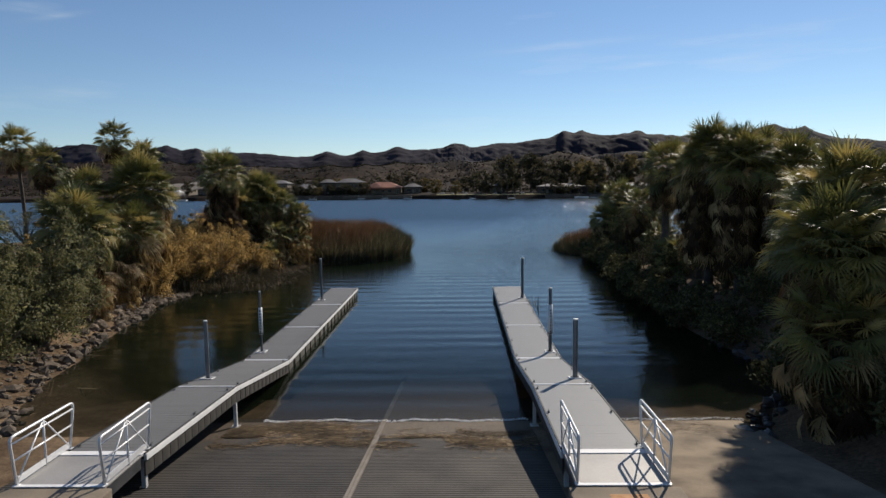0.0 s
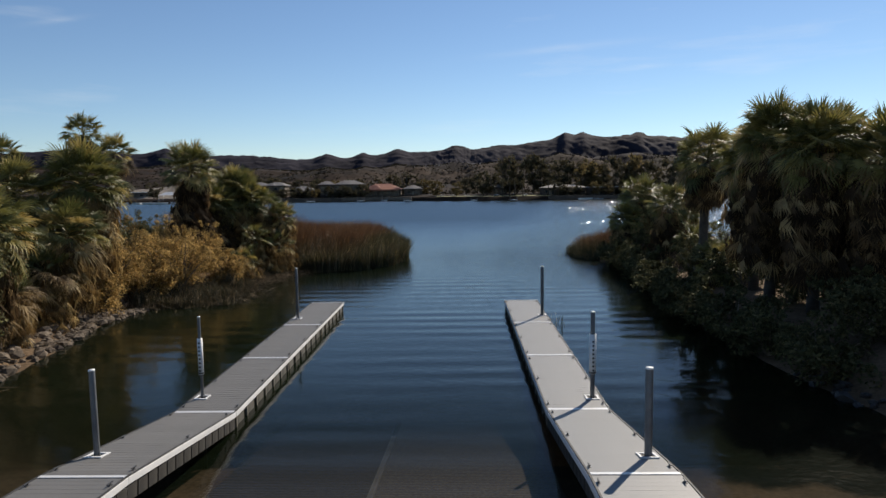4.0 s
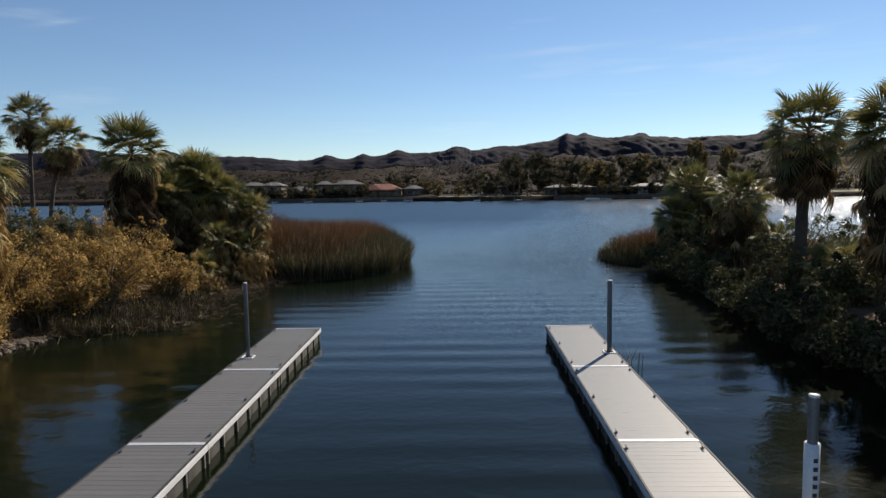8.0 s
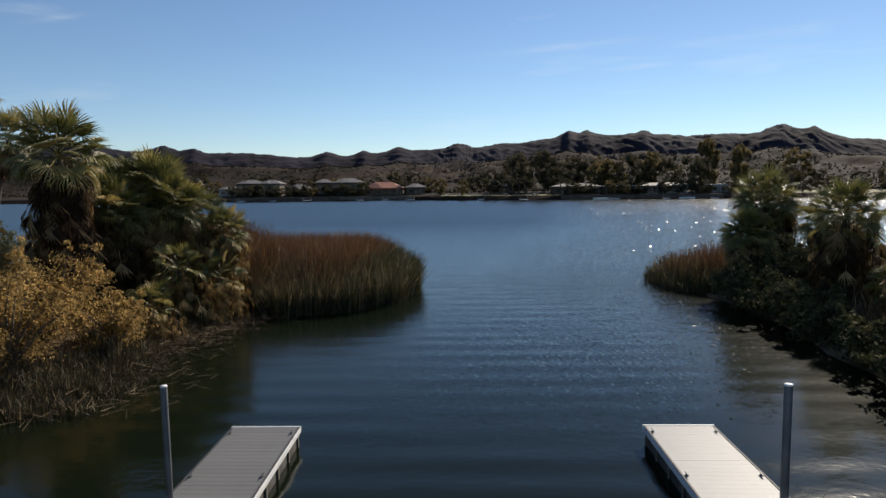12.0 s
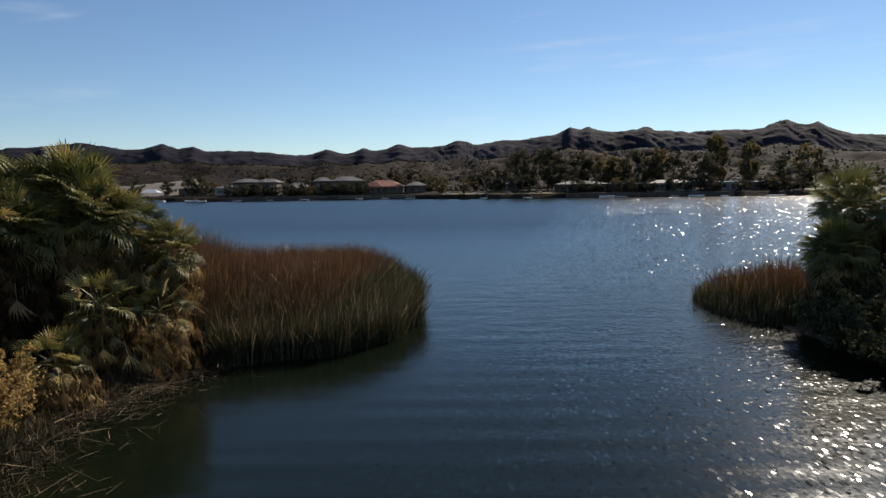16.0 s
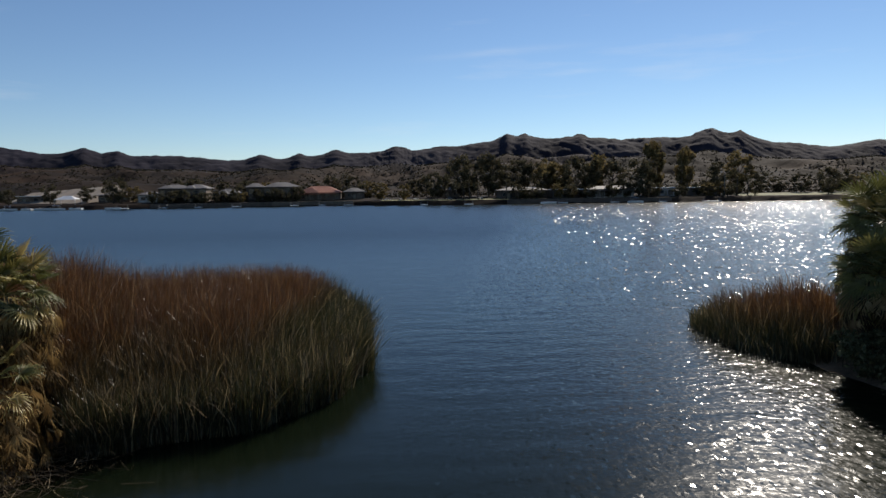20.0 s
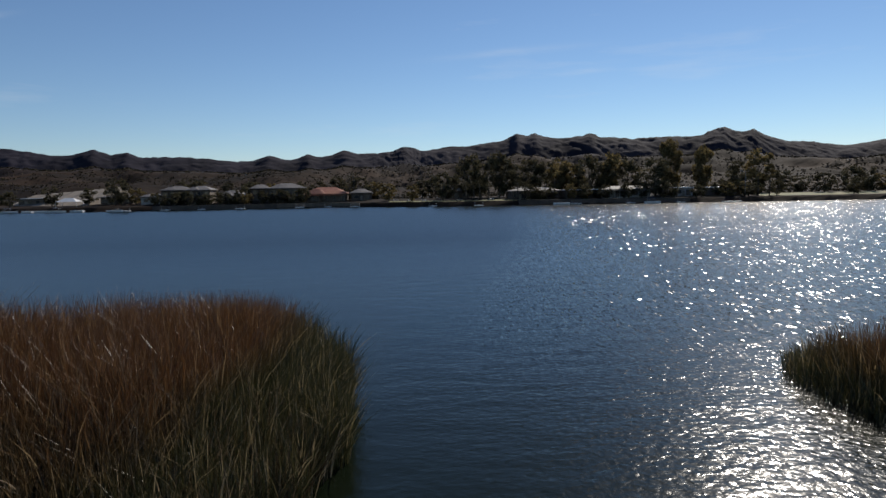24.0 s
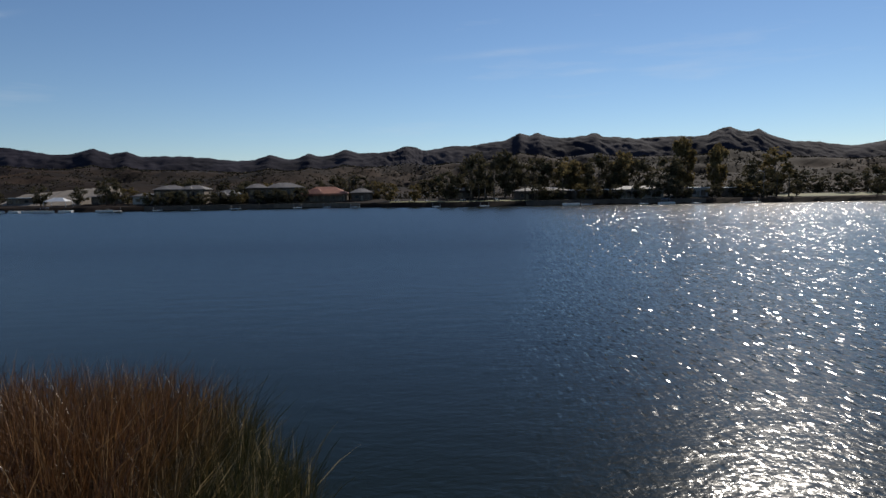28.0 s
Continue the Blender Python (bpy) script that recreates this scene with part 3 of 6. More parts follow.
VALLEYS = ((-60, 2.6), (-32, 2.9), (-20, 2.75), (-13.6, 2.45), (-9, 2.6), (-3, 3.05), (4, 3.35), (8, 3.8), (13, 3.95), (19, 3.8), (24, 3.7), (30, 3.3), (35, 2.6), (45, 2.8), (70, 2.5))
PEAKS = ((-30.6, 0.5, 2.5), (-24.8, 0.6, 1.0), (-22.4, 0.42, 0.8), (-17.5, 0.2, 2.2), (-11.5, 0.44, 0.9), (-8.2, 0.4, 0.7), (-5.1, 0.48, 1.1), (0.1, 0.36, 1.0), (3.7, 0.12, 1.0), (6.4, 0.08, 0.8), (9.9, 0.66, 0.8), (11.5, 0.55, 0.7), (16.1, 0.46, 1.4), (22.3, 0.08, 1.0), (26.6, 0.9, 1.3), (28.8, 0.6, 0.9), (38, 0.25, 1.5))
RIDGE = 1300.0


def along(table, v):
    return np.interp(v, [a for a, _ in table], [b for _, b in table])


def crest(az):
    e = along(VALLEYS, az)
    for a, up, wide in PEAKS:
        e = e + up * np.exp(-np.abs((az - a) / wide) ** 1.5)
    return e + 0.16 * (fbm(az * 2.0, az * 0.4 + 7, 5, 91) - 0.47)


def ground_z(x, y):
    x, y = np.asarray(x, float), np.asarray(y, float)
    wob = 0.9 * (fbm(x * 0.35, y * 0.35, 3, 5) - 0.44)
    sl = np.minimum(along(LEFT_SHORE, y) - x, (37 - y) * 0.7) + wob
    sr = np.minimum(x - along(RIGHT_SHORE, y), (36 - y) * 0.7) + wob
    s = np.maximum(sl, sr)
    z = np.where(s > 0, 0.05 + 0.9 * smooth(0, 2.5, s) + 0.7 * smooth(2, 9, s), -2.2 * smooth(0, 5, -s) + 0.04)
    z = z + 0.25 * (fbm(x * 0.8, y * 0.8, 3, 9) - 0.45) * smooth(0.2, 2, s)
    plane = np.clip(-(y + 23.4) * 0.14, -2.2, 3.0) - 0.16
    inside = smooth(-13.2, -11.5, x) * (1 - smooth(10.6, 12.5, x)) * (1 - smooth(-19, -16, y))
    z = z * (1 - inside) + plane * inside
    back = 1 - smooth(-46, -34, y)
    z = np.maximum(z, z * (1 - back) + back * np.clip(-(y + 23.4) * 0.14 - 0.16, 0, 3.0))
    d = y - along(FAR_SHORE, x)
    az = np.degrees(np.arctan2(x, np.maximum(y - 8, 1)))
    hilly = fbm(x * 0.011, y * 0.011, 5, 21)
    gully = 1 - np.clip(np.abs(fbm(x * 0.012, y * 0.008, 6, 33) - 0.47) * 5, 0, 1)
    far = -2.2 * (1 - smooth(-14, 0, d)) + 1.9 * smooth(-0.6, 1.2, d) + 0.9 * smooth(6, 30, d)
    far = far + smooth(45, 420, d) * (3 + 62 * hilly * smooth(60, 520, d) + 9 * (0.5 - np.abs(fbm(x * 0.02, y * 0.02, 5, 71) - 0.47) * 4)) * (1 - 0.5 * smooth(700, 1000, d))
    top = (np.tan(np.radians(crest(az))) * (RIDGE - 8) / np.cos(np.radians(az)) + 7.3)
    crags = 0.16 - np.abs(fbm(x * 0.05 + y * 0.02, y * 0.03, 5, 83) - 0.47) * 1.3
    far = np.where(d > 60, np.minimum(far, 4.5 + 0.6 * np.tan(np.radians(crest(az))) * np.maximum(y - 8, 1) / np.cos(np.radians(az)) + 5 * hilly), far)
    rough = 1 + 0.13 * crags * smooth(860, 1000, y) * (1 - 0.8 * smooth(1200, RIDGE - 20, y)) + 0.06 * (fbm(x * 0.028, y * 0.028, 3, 50) - 0.44) + 0.13 * (0.11 - np.abs(fbm(x * 0.045, y * 0.045, 4, 61) - 0.47))
    rise = smooth(1060, RIDGE, y) * (1 - 0.1 * np.clip(gully, 0, 1) * (1 - smooth(1180, RIDGE - 10, y)))
    far = np.where(y > 820, np.maximum(far, top * rough * rise * (1 - 0.6 * smooth(RIDGE, 1900, y))), far)
    return np.where(d > -20, far, z)


def steps(*parts):
    out = []
    for a, b, s in parts:
        out.extend(np.arange(a, b, s))
    return np.array(out)


def build_ground():
    xs = steps((-2600, -1000, 60), (-1000, -60, 4.2), (-60, -26, 1.2), (-26, 26, 0.5), (26, 60, 1.2), (60, 1000, 4.2), (1000, 2601, 60))
    ys = steps((-400, -60, 20), (-60, -30, 1.2), (-30, 40, 0.5), (40, 236, 8), (236, 330, 1.2), (330, 600, 6), (600, 820, 10), (820, 1150, 7), (1150, 1320, 3.4), (1320, 2800, 60))
    gx, gy = np.meshgrid(xs, ys)
    gz = ground_z(gx, gy)
    nx, ny = len(xs), len(ys)
    co = np.stack([gx, gy, gz], -1).reshape(-1, 3)
    i = np.arange((ny - 1) * (nx - 1))
    a = (i // (nx - 1)) * nx + i % (nx - 1)
    quads = np.stack([a, a + 1, a + 1 + nx, a + nx], -1)
    me = bpy.data.meshes.new("ground")
    me.vertices.add(len(co))
    me.vertices.foreach_set("co", co.ravel())
    me.loops.add(quads.size)
    me.loops.foreach_set("vertex_index", quads.ravel().astype(np.int32))
    me.polygons.add(len(quads))
    me.polygons.foreach_set("loop_start", np.arange(0, quads.size, 4, dtype=np.int32))
    me.polygons.foreach_set("use_smooth", np.ones(len(quads), bool))
    me.update(calc_edges=True)
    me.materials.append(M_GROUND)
    thing("ground", Matrix(), "tan desert soil banks rising to dark rocky hills", "ground", "", "structure", me)


build_ground()
bm = bmesh.new()
bmesh.ops.create_grid(bm, x_segments=2, y_segments=2, size=1)
for v in bm.verts:
    v.co = Vector((v.co.x * 1500, 150 + v.co.y * 210, 0))
thing("water", Matrix(), "dark teal river water with wind ripples and glitter", "water", "", "structure", done(bm, "water", M_WATER))

SLOPE = 0.14


def ramp_z(y):
    return -(y + 23.4) * SLOPE


def slab(x0, x1, y0, y1, lift, thick, material, name):
    bm = bmesh.new()
    n = 24
    rows = []
    for k in range(n + 1):
        y = y0 + (y1 - y0) * k / n
        z = ramp_z(y) + lift
        rows.append([bm.verts.new(p) for p in ((x0, y, z), (x1, y, z), (x1, y, z - thick), (x0, y, z - thick))])
    for a, b in zip(rows, rows[1:]):
        for k in range(4):
            bm.faces.new((a[k], a[(k + 1) % 4], b[(k + 1) % 4], b[k]))
    bm.faces.new(rows[0][::-1])
    bm.faces.new(rows[-1])
    bmesh.ops.recalc_face_normals(bm, faces=bm.faces[:])
    return done(bm, name, material)


launch = thing("boat_ramp", Matrix(), "dark grooved concrete boat ramp silted at the waterline", "boat ramp", "", "structure")
child("lane", slab(-4.5, -0.66, -46, -14, 0.0, 0.2, M_RAMP, "lane"), launch)
child("lane", slab(-0.5, 3.95, -46, -14, 0.0, 0.2, M_RAMP_SILT, "lane"), launch, None, "concrete lane under pale silt")
child("kerb", slab(-0.655, -0.585, -46, -16, 0.03, 0.25, M_KERB, "kerb"), launch, None, "pale concrete centre strip")
child("kerb", slab(-0.575, -0.505, -46, -16, 0.03, 0.25, M_KERB, "kerb"), launch, None, "pale concrete centre strip")
child("apron", slab(3.96, 10.5, -46, -22.9, -0.004, 0.2, M_APRON, "apron"), launch, None, "tan dusty concrete apron")
# left apron takes the dark lane concrete to hold the dock-side shade
child("apron", slab(-8.4, -4.51, -46, -22.9, -0.004, 0.2, M_RAMP, "apron"), launch, None, "concrete apron toned dark for the shade by the dock")

# ---- docks ----
PROFILE = ((0.0, 0.5), (-5.95, 0.5), (-11.9, 0.5), (-17.9, 0.5), (-24.0, 1.36), (-29.75, 1.7))
HALF = 0.9
CACHE = {}


def shared(key, maker):
    if key not in CACHE:
        CACHE[key] = maker()
    return CACHE[key]


def deck_boards(length, side):
    n, gap = round(length / 0.2), 0.0035 if side < 0 else 0.001
    return n, shared(("board", n, side), lambda: box_mesh("board", -HALF + 0.03, -length / n / 2 + gap, -0.045, HALF - 0.03, length / n / 2 - gap, 0, M_DECK_DARK if side < 0 else M_DECK, 0.001))


def cleat_mesh():
    bm = bmesh.new()
    box_bm(bm, -0.035, -0.07, 0, 0.035, 0.07, 0.015)
    box_bm(bm, -0.016, -0.035, 0.015, 0.016, -0.015, 0.06)
    box_bm(bm, -0.016, 0.015, 0.015, 0.016, 0.035, 0.06)
    box_bm(bm, -0.018, -0.13, 0.06, 0.018, 0.13, 0.085)
    return done(bm, "cleat", M_DARKSTEEL, 0.004)


def dock_section(a, b, cx0, cx1, floating, side, pile_at=None, pile_x=0.0):
    """One dock section between two joints: planks, rims, floats or girders, cleats and its hinge plate."""
    (ya, za), (yb, zb) = a, b
    length = math.hypot(ya - yb, za - zb)
    tilt = math.degrees(math.atan2(za - zb, ya - yb))
    turn = math.degrees(math.atan2(-(cx0 - cx1), ya - yb))
    root = thing("dock_section", pose((cx0 + cx1) / 2, (ya + yb) / 2, (za + zb) / 2, tilt, 0, turn),
                 ("dark grey plank dock section with white rim" if side < 0 else "grey plank dock section with white rim on floats") if floating else "grey plank gangway section sloping up to the ramp", "dock", "dock sections")
    n, me = deck_boards(length, side)
    for k in range(n):
        y = -length / 2 + (k + 0.5) * length / n
        child("board", me, root, pose(0, y, 0))
    h = length / 2
    for sx in (-1, 1):
        rim = shared(("rim", round(length, 2), sx), lambda: box_mesh("rim", sx * HALF - 0.03, -h + 0.01, -0.15, sx * HALF + 0.03, h - 0.01, -0.012, M_WHITE, 0.006))
        child("rim", rim, root, None, "white aluminium side rim")
        strip = shared(("strip", round(length, 2), sx), lambda: box_mesh("rub_strip", sx * (HALF - 0.012) - 0.022, -h + 0.01, -0.011, sx * (HALF - 0.012) + 0.022, h - 0.01, 0.014, M_RUBBER, 0.004))
        child("rub_strip", strip, root, None, "black rubber edge strip")
        for y in (-h + 0.45, 0.0, h - 0.45):
            child("cleat", shared("cleat", cleat_mesh), root, pose(sx * (HALF - 0.1), y, 0.001) @ Matrix.Diagonal((0.75, 0.75, 0.75, 1)), "dark mooring cleat")
    if pile_at is not None and floating and ya == 0.0:
        child("end_rim", box_mesh("end_rim", -HALF - 0.03, h - 0.008, -0.15, HALF + 0.03, h + 0.045, 0.012, M_WHITE, 0.006), root, None, "white aluminium end rim")
    plate = shared("plate", lambda: box_mesh("hinge_plate", -HALF + 0.035, -0.07, 0.001, HALF - 0.035, 0.07, 0.012, M_ALU, 0.003))
    child("hinge_plate", plate, root, pose(0, -h, 0), "bright aluminium joint plate")
    if floating:
        tub = shared("tub", lambda: box_mesh("float", -HALF + 0.05, -0.42, -0.72, HALF - 0.05, 0.42, -0.17, M_FLOAT, 0.05))
        for k in range(6):
            child("float", tub, root, pose(0, -h + length * (k + 0.5) / 6, 0), "stained float tub toned dark for the shade under the deck")
        stay = shared("stay", lambda: box_mesh("stay", -0.022, -0.035, -0.62, 0.022, 0.035, -0.151, M_BATTEN, 0.005))
        for sx in (-1, 1):
            for k in range(7):
                child("stay", stay, root, pose(sx * (HALF - 0.025), (-h + 0.12) + (length - 0.24) * k / 6, 0))
    else:
        for sx in (-0.62, 0.62):
            child("girder", shared(("girder", round(length, 2)), lambda: box_mesh("girder", -0.05, -h + 0.03, -0.36, 0.05, h - 0.03, -0.05, M_DARKSTEEL, 0.006)), root, pose(sx, 0, 0))
        skirt = shared("panel", lambda: box_mesh("skirt_board", -0.015, -0.195, -0.5, 0.015, 0.195, -0.152, M_SKIRT, 0.004))
        for sx in (-1, 1):
            for k in range(14):
                child("skirt_board", skirt, root, pose(sx * (HALF - 0.02), -h + length * (k + 0.5) / 14, 0))
    if pile_at is not None:
        # the steel frame that guides the pile, set into the deck's outer edge
        guide_x = pile_x - (cx0 + cx1) / 2
        bm = bmesh.new()
        box_bm(bm, -0.2, -0.2, 0.004, -0.14, 0.2, 0.03)
        box_bm(bm, 0.14, -0.2, 0.004, 0.2, 0.2, 0.03)
        box_bm(bm, -0.14, -0.2, 0.004, 0.14, -0.14, 0.03)
        box_bm(bm, -0.14, 0.14, 0.004, 0.14, 0.2, 0.03)
        child("pile_guide", done(bm, "pile_guide", M_WHITE, 0.004), root, pose(guide_x, pile_at, 0.002), "white steel pile guide")
        # black sheet over the planks paints the darkness inside the guide
        child("guide_dark_sheet", box_mesh("guide_dark_sheet", -0.138, -0.138, 0.001, 0.138, 0.138, 0.005, M_RUBBER), root, pose(guide_x, pile_at, 0.0), "black sheet for the dark inside the pile guide")
    return root


PILES = {-1: ((-6.42, -4.45, 3.03, False), (-6.46, -16.6, 3.06, True), (-6.46, -22.5, 3.08, False)), 1: ((5.72, -4.25, 2.93, False), (5.56, -16.9, 3.14, True), (5.5, -22.8, 3.1, False))}


def pile(x, y, top, gauge, r):
    root = thing("mooring_pile", pose(x, y, 0), "tall steel mooring pile with a white numbered gauge" if gauge else "tall grey steel mooring pile beside the dock", "pile", "mooring piles")
    wide = gauge and r < 0.08
    pipe = tube_mesh("pipe", [(0, 0, -2.2), (0, 0, top - 0.02), (0, 0, top)], [r, r, r * 0.93], M_PILE, 16)
    child("pipe", pipe, root)
    child("cap", tube_mesh("cap", [(0, 0, top - 0.02), (0, 0, top + 0.012)], r * 1.04, M_WHITE, 16), root, None, "white flat cap")
    if gauge:
        z0, z1 = (1.25, top - 0.68)
        r = r + (0.028 if wide else 0.0)
        gv = tube_mesh("gauge", [(0, 0, z0), (0, 0, z1)], r + 0.006, M_WHITE, 16)
        g = child("gauge", gv, root, None, "white gauge sleeve with dark marks")
        bar = shared("gauge_bar", lambda: box_mesh("mark", -0.03, -0.004, -0.03, 0.03, 0.004, 0.03, M_INK))
        for k in range(8):
            child("mark", bar, g, pose(0, -r - 0.008, z0 + 0.12 + k * 0.125))
        child("band", tube_mesh("band", [(0, 0, z0 + 0.02), (0, 0, z0 + 0.07)], r + 0.012, M_INK, 16), g)
    return root


def railing(m):
    """A low tubular side rail: bent outer hoop, middle rail and crossed braces."""
    root = thing("side_railing", m, "bent aluminium tube railing at the dock entrance", "railing", "dock railings")
    L, H = 1.75, 0.98
    hoop = rounded_path(((0, 0, 0), (0, -0.12, H), (0, L + 0.22, H), (0, L, 0)), 0.14)
    child("hoop", tube_mesh("hoop", hoop, 0.028, M_ALU, 8), root)
    child("middle_rail", tube_mesh("middle_rail", ((0, -0.06, 0.5), (0, L + 0.11, 0.5)), 0.02, M_ALU, 6), root)
    child("upper_rail", tube_mesh("upper_rail", ((0, -0.1, 0.84), (0, L + 0.19, 0.84)), 0.02, M_ALU, 6), root)
    child("kick_plate", box_mesh("kick_plate", -0.012, 0.04, 0.03, 0.012, L - 0.04, 0.16, M_ALU, 0.003), root)
    child("post", tube_mesh("post", ((0, L * 0.52, 0), (0, L * 0.52, H)), 0.022, M_ALU, 6), root)
    child("brace", tube_mesh("brace", ((0, 0.02, 0.06), (0, L * 0.5, H - 0.05)), 0.018, M_ALU, 6), root)
    child("brace", tube_mesh("brace", ((0, L - 0.02, 0.06), (0, L * 0.54, H - 0.05)), 0.018, M_ALU, 6), root)
    child("foot_plate", box_mesh("foot_plate", -0.05, -0.06, 0, 0.05, 0.06, 0.015, M_ALU, 0.003), root)
    child("foot_plate", box_mesh("foot_plate", -0.05, L - 0.06, 0, 0.05, L + 0.06, 0.015, M_ALU, 0.003), root)


def dock(centre, side):
    secs = list(zip(PROFILE, PROFILE[1:]))
    for k, (a, b) in enumerate(secs):
        at = {0: 0, 2: 1, 3: 2}.get(k)
        if at is None:
            dock_section(a, b, centre(a[0]), centre(b[0]), k < 3, side)
        else:
            px, py = PILES[side][at][:2]
            slant = math.hypot(a[0] - b[0], a[1] - b[1]) / (a[0] - b[0])
            dock_section(a, b, centre(a[0]), centre(b[0]), k < 3, side, (py - (a[0] + b[0]) / 2) * slant, px)
    for x, y, top, gauge in PILES[side]:
        pile(x, y, top, gauge, (0.068 if gauge else 0.08) if side > 0 else (0.045 if gauge else 0.065))
    # legs under the gangway
    for y in (-24.0,):
        for sx in (-1, 1):
            x = centre(y) + sx * (HALF - 0.06)
            leg = thing("support_leg", pose(x, y, 0), "square galvanised leg standing on the ramp under the gangway", "support leg", "gangway legs")
            g = ramp_z(y)
            child("post", box_mesh("post", -0.05, -0.05, g, 0.05, 0.05, 1.2, M_ALU, 0.006), leg)
            child("foot", box_mesh("foot", -0.13, -0.13, g, 0.13, 0.13, g + 0.02, M_ALU, 0.004), leg)
    # entrance plate with its two railings, and the abutment
    y0, y1 = -29.82, -31.35
    cx = centre(-30.5)
    plate = thing("entrance_plate", pose(cx, 0, 0), "pale metal transition plate between abutment and gangway", "ramp plate", "entrance plates")
    child("plate", box_mesh("plate", -HALF, y1, 1.69, HALF, y0, 1.73, M_PLATE, 0.006), plate)
    child("edge_strip", box_mesh("edge_strip", -HALF, y1 - 0.03, 1.731, HALF, y1 + 0.07, 1.745, M_WHITE, 0.003), plate)
    child("edge_strip", box_mesh("edge_strip", -HALF, y0 - 0.1, 1.731, HALF, y0 + 0.1, 1.75, M_WHITE, 0.003), plate)
    child("beam", box_mesh("beam", -HALF + 0.05, y1 + 0.02, 1.4, HALF - 0.05, y0 - 0.02, 1.69, M_DARKSTEEL, 0.006), plate)
    for sx in (-1, 1):
        railing(pose(cx + sx * (HALF - 0.04), y1 + 0.06, 1.731))
        leg = thing("support_leg", pose(cx + sx * (HALF - 0.12), -29.6, 0), "square galvanised leg standing on the ramp under the gangway", "support leg", "gangway legs")
        child("post", box_mesh("post", -0.05, -0.05, ramp_z(-29.6), 0.05, 0.05, 1.5, M_ALU, 0.006), leg)
    ab = thing("abutment", pose(cx, 0, 0), "sun-bleached concrete abutment block at the head of the dock", "abutment", "dock abutments")
    child("block", box_mesh("block", -1.05, -36, 0.7, 1.05, y1 - 0.035, 1.72, M_CONC, 0.03), ab)
    if side > 0:
        child("stain", box_mesh("stain", -0.35, -32.0, 1.7205, 0.35, -31.7, 1.7235, M_RUST), ab, None, "orange rust-stained patch")


M_RUST = surface("rust_patch", (0.42, 0.20, 0.08), (0.55, 0.32, 0.16), 5, 0.9)
dock(lambda y: -5.82 + 0.004 * y, -1)
dock(lambda y: 5.09 + 0.008 * y, 1)

# ---- fan palms ----
def frond_data(blade, stalk, droop, curl, seed, fingers=24, spread=118, cut=0.42):
    """A fan leaf: a stalk along +x and a pleated blade that splits into fingers with hanging tips."""
    r = random.Random(seed)
    vs, fs = [], []
    w = 0.02
    for x, z in ((0, 0), (stalk * 0.5, 0.05 * stalk), (stalk, -curl * stalk * 0.25)):
        vs += [Vector((x, -w, z)), Vector((x, w, z)), Vector((x, 0, z - w))]
    for k in (0, 3):
        fs += [(k, k + 1, k + 4, k + 3), (k + 1, k + 2, k + 5, k + 4), (k + 2, k, k + 3, k + 5)]
    hub = Vector((stalk, 0, -curl * stalk * 0.25))
    hi = len(vs)
    vs.append(hub)
    gap = radians(2 * spread / fingers)
    fold = r.uniform(0.1, 0.35)

    def at(a, d, sag):
        """A point of the blade: it folds up along the midrib, curls over forwards and sags outwards."""
        x, y = math.cos(a) * d, math.sin(a) * d
        return hub + Vector((x, y * (1 - 0.25 * fold), abs(y) * fold - curl * (0.22 * max(x, 0) + 0.4 * d * d / blade * max(math.cos(a), 0)) - sag))

    for k in range(fingers):
        a = radians(-spread) + gap * (k + 0.5) + r.uniform(-0.05, 0.05)
        rr = blade * r.uniform(0.84, 1.08) * (0.8 + 0.2 * math.cos(a * 0.6))
        sag = droop * r.uniform(0.6, 1.5) * rr
        n = len(vs)
        m = rr * cut
        vs.append(at(a - gap * 0.46, m, 0.0))
        vs.append(at(a, m * 1.05, -0.03))
        vs.append(at(a + gap * 0.46, m, 0.0))
        o = a + r.uniform(-0.04, 0.04)
        vs.append(at(o - gap * 0.15, rr * 0.8, sag * 0.25))
        vs.append(at(o + gap * 0.15, rr * 0.8, sag * 0.25))
        vs.append(at(o, rr * (1.0 - 0.1 * min(1, droop)), sag * 0.8))
        fs += [(hi, n, n + 1), (hi, n + 1, n + 2), (n, n + 3, n + 1), (n + 1, n + 3, n + 4), (n + 1, n + 4, n + 2), (n + 3, n + 5, n + 4)]
    return vs, fs


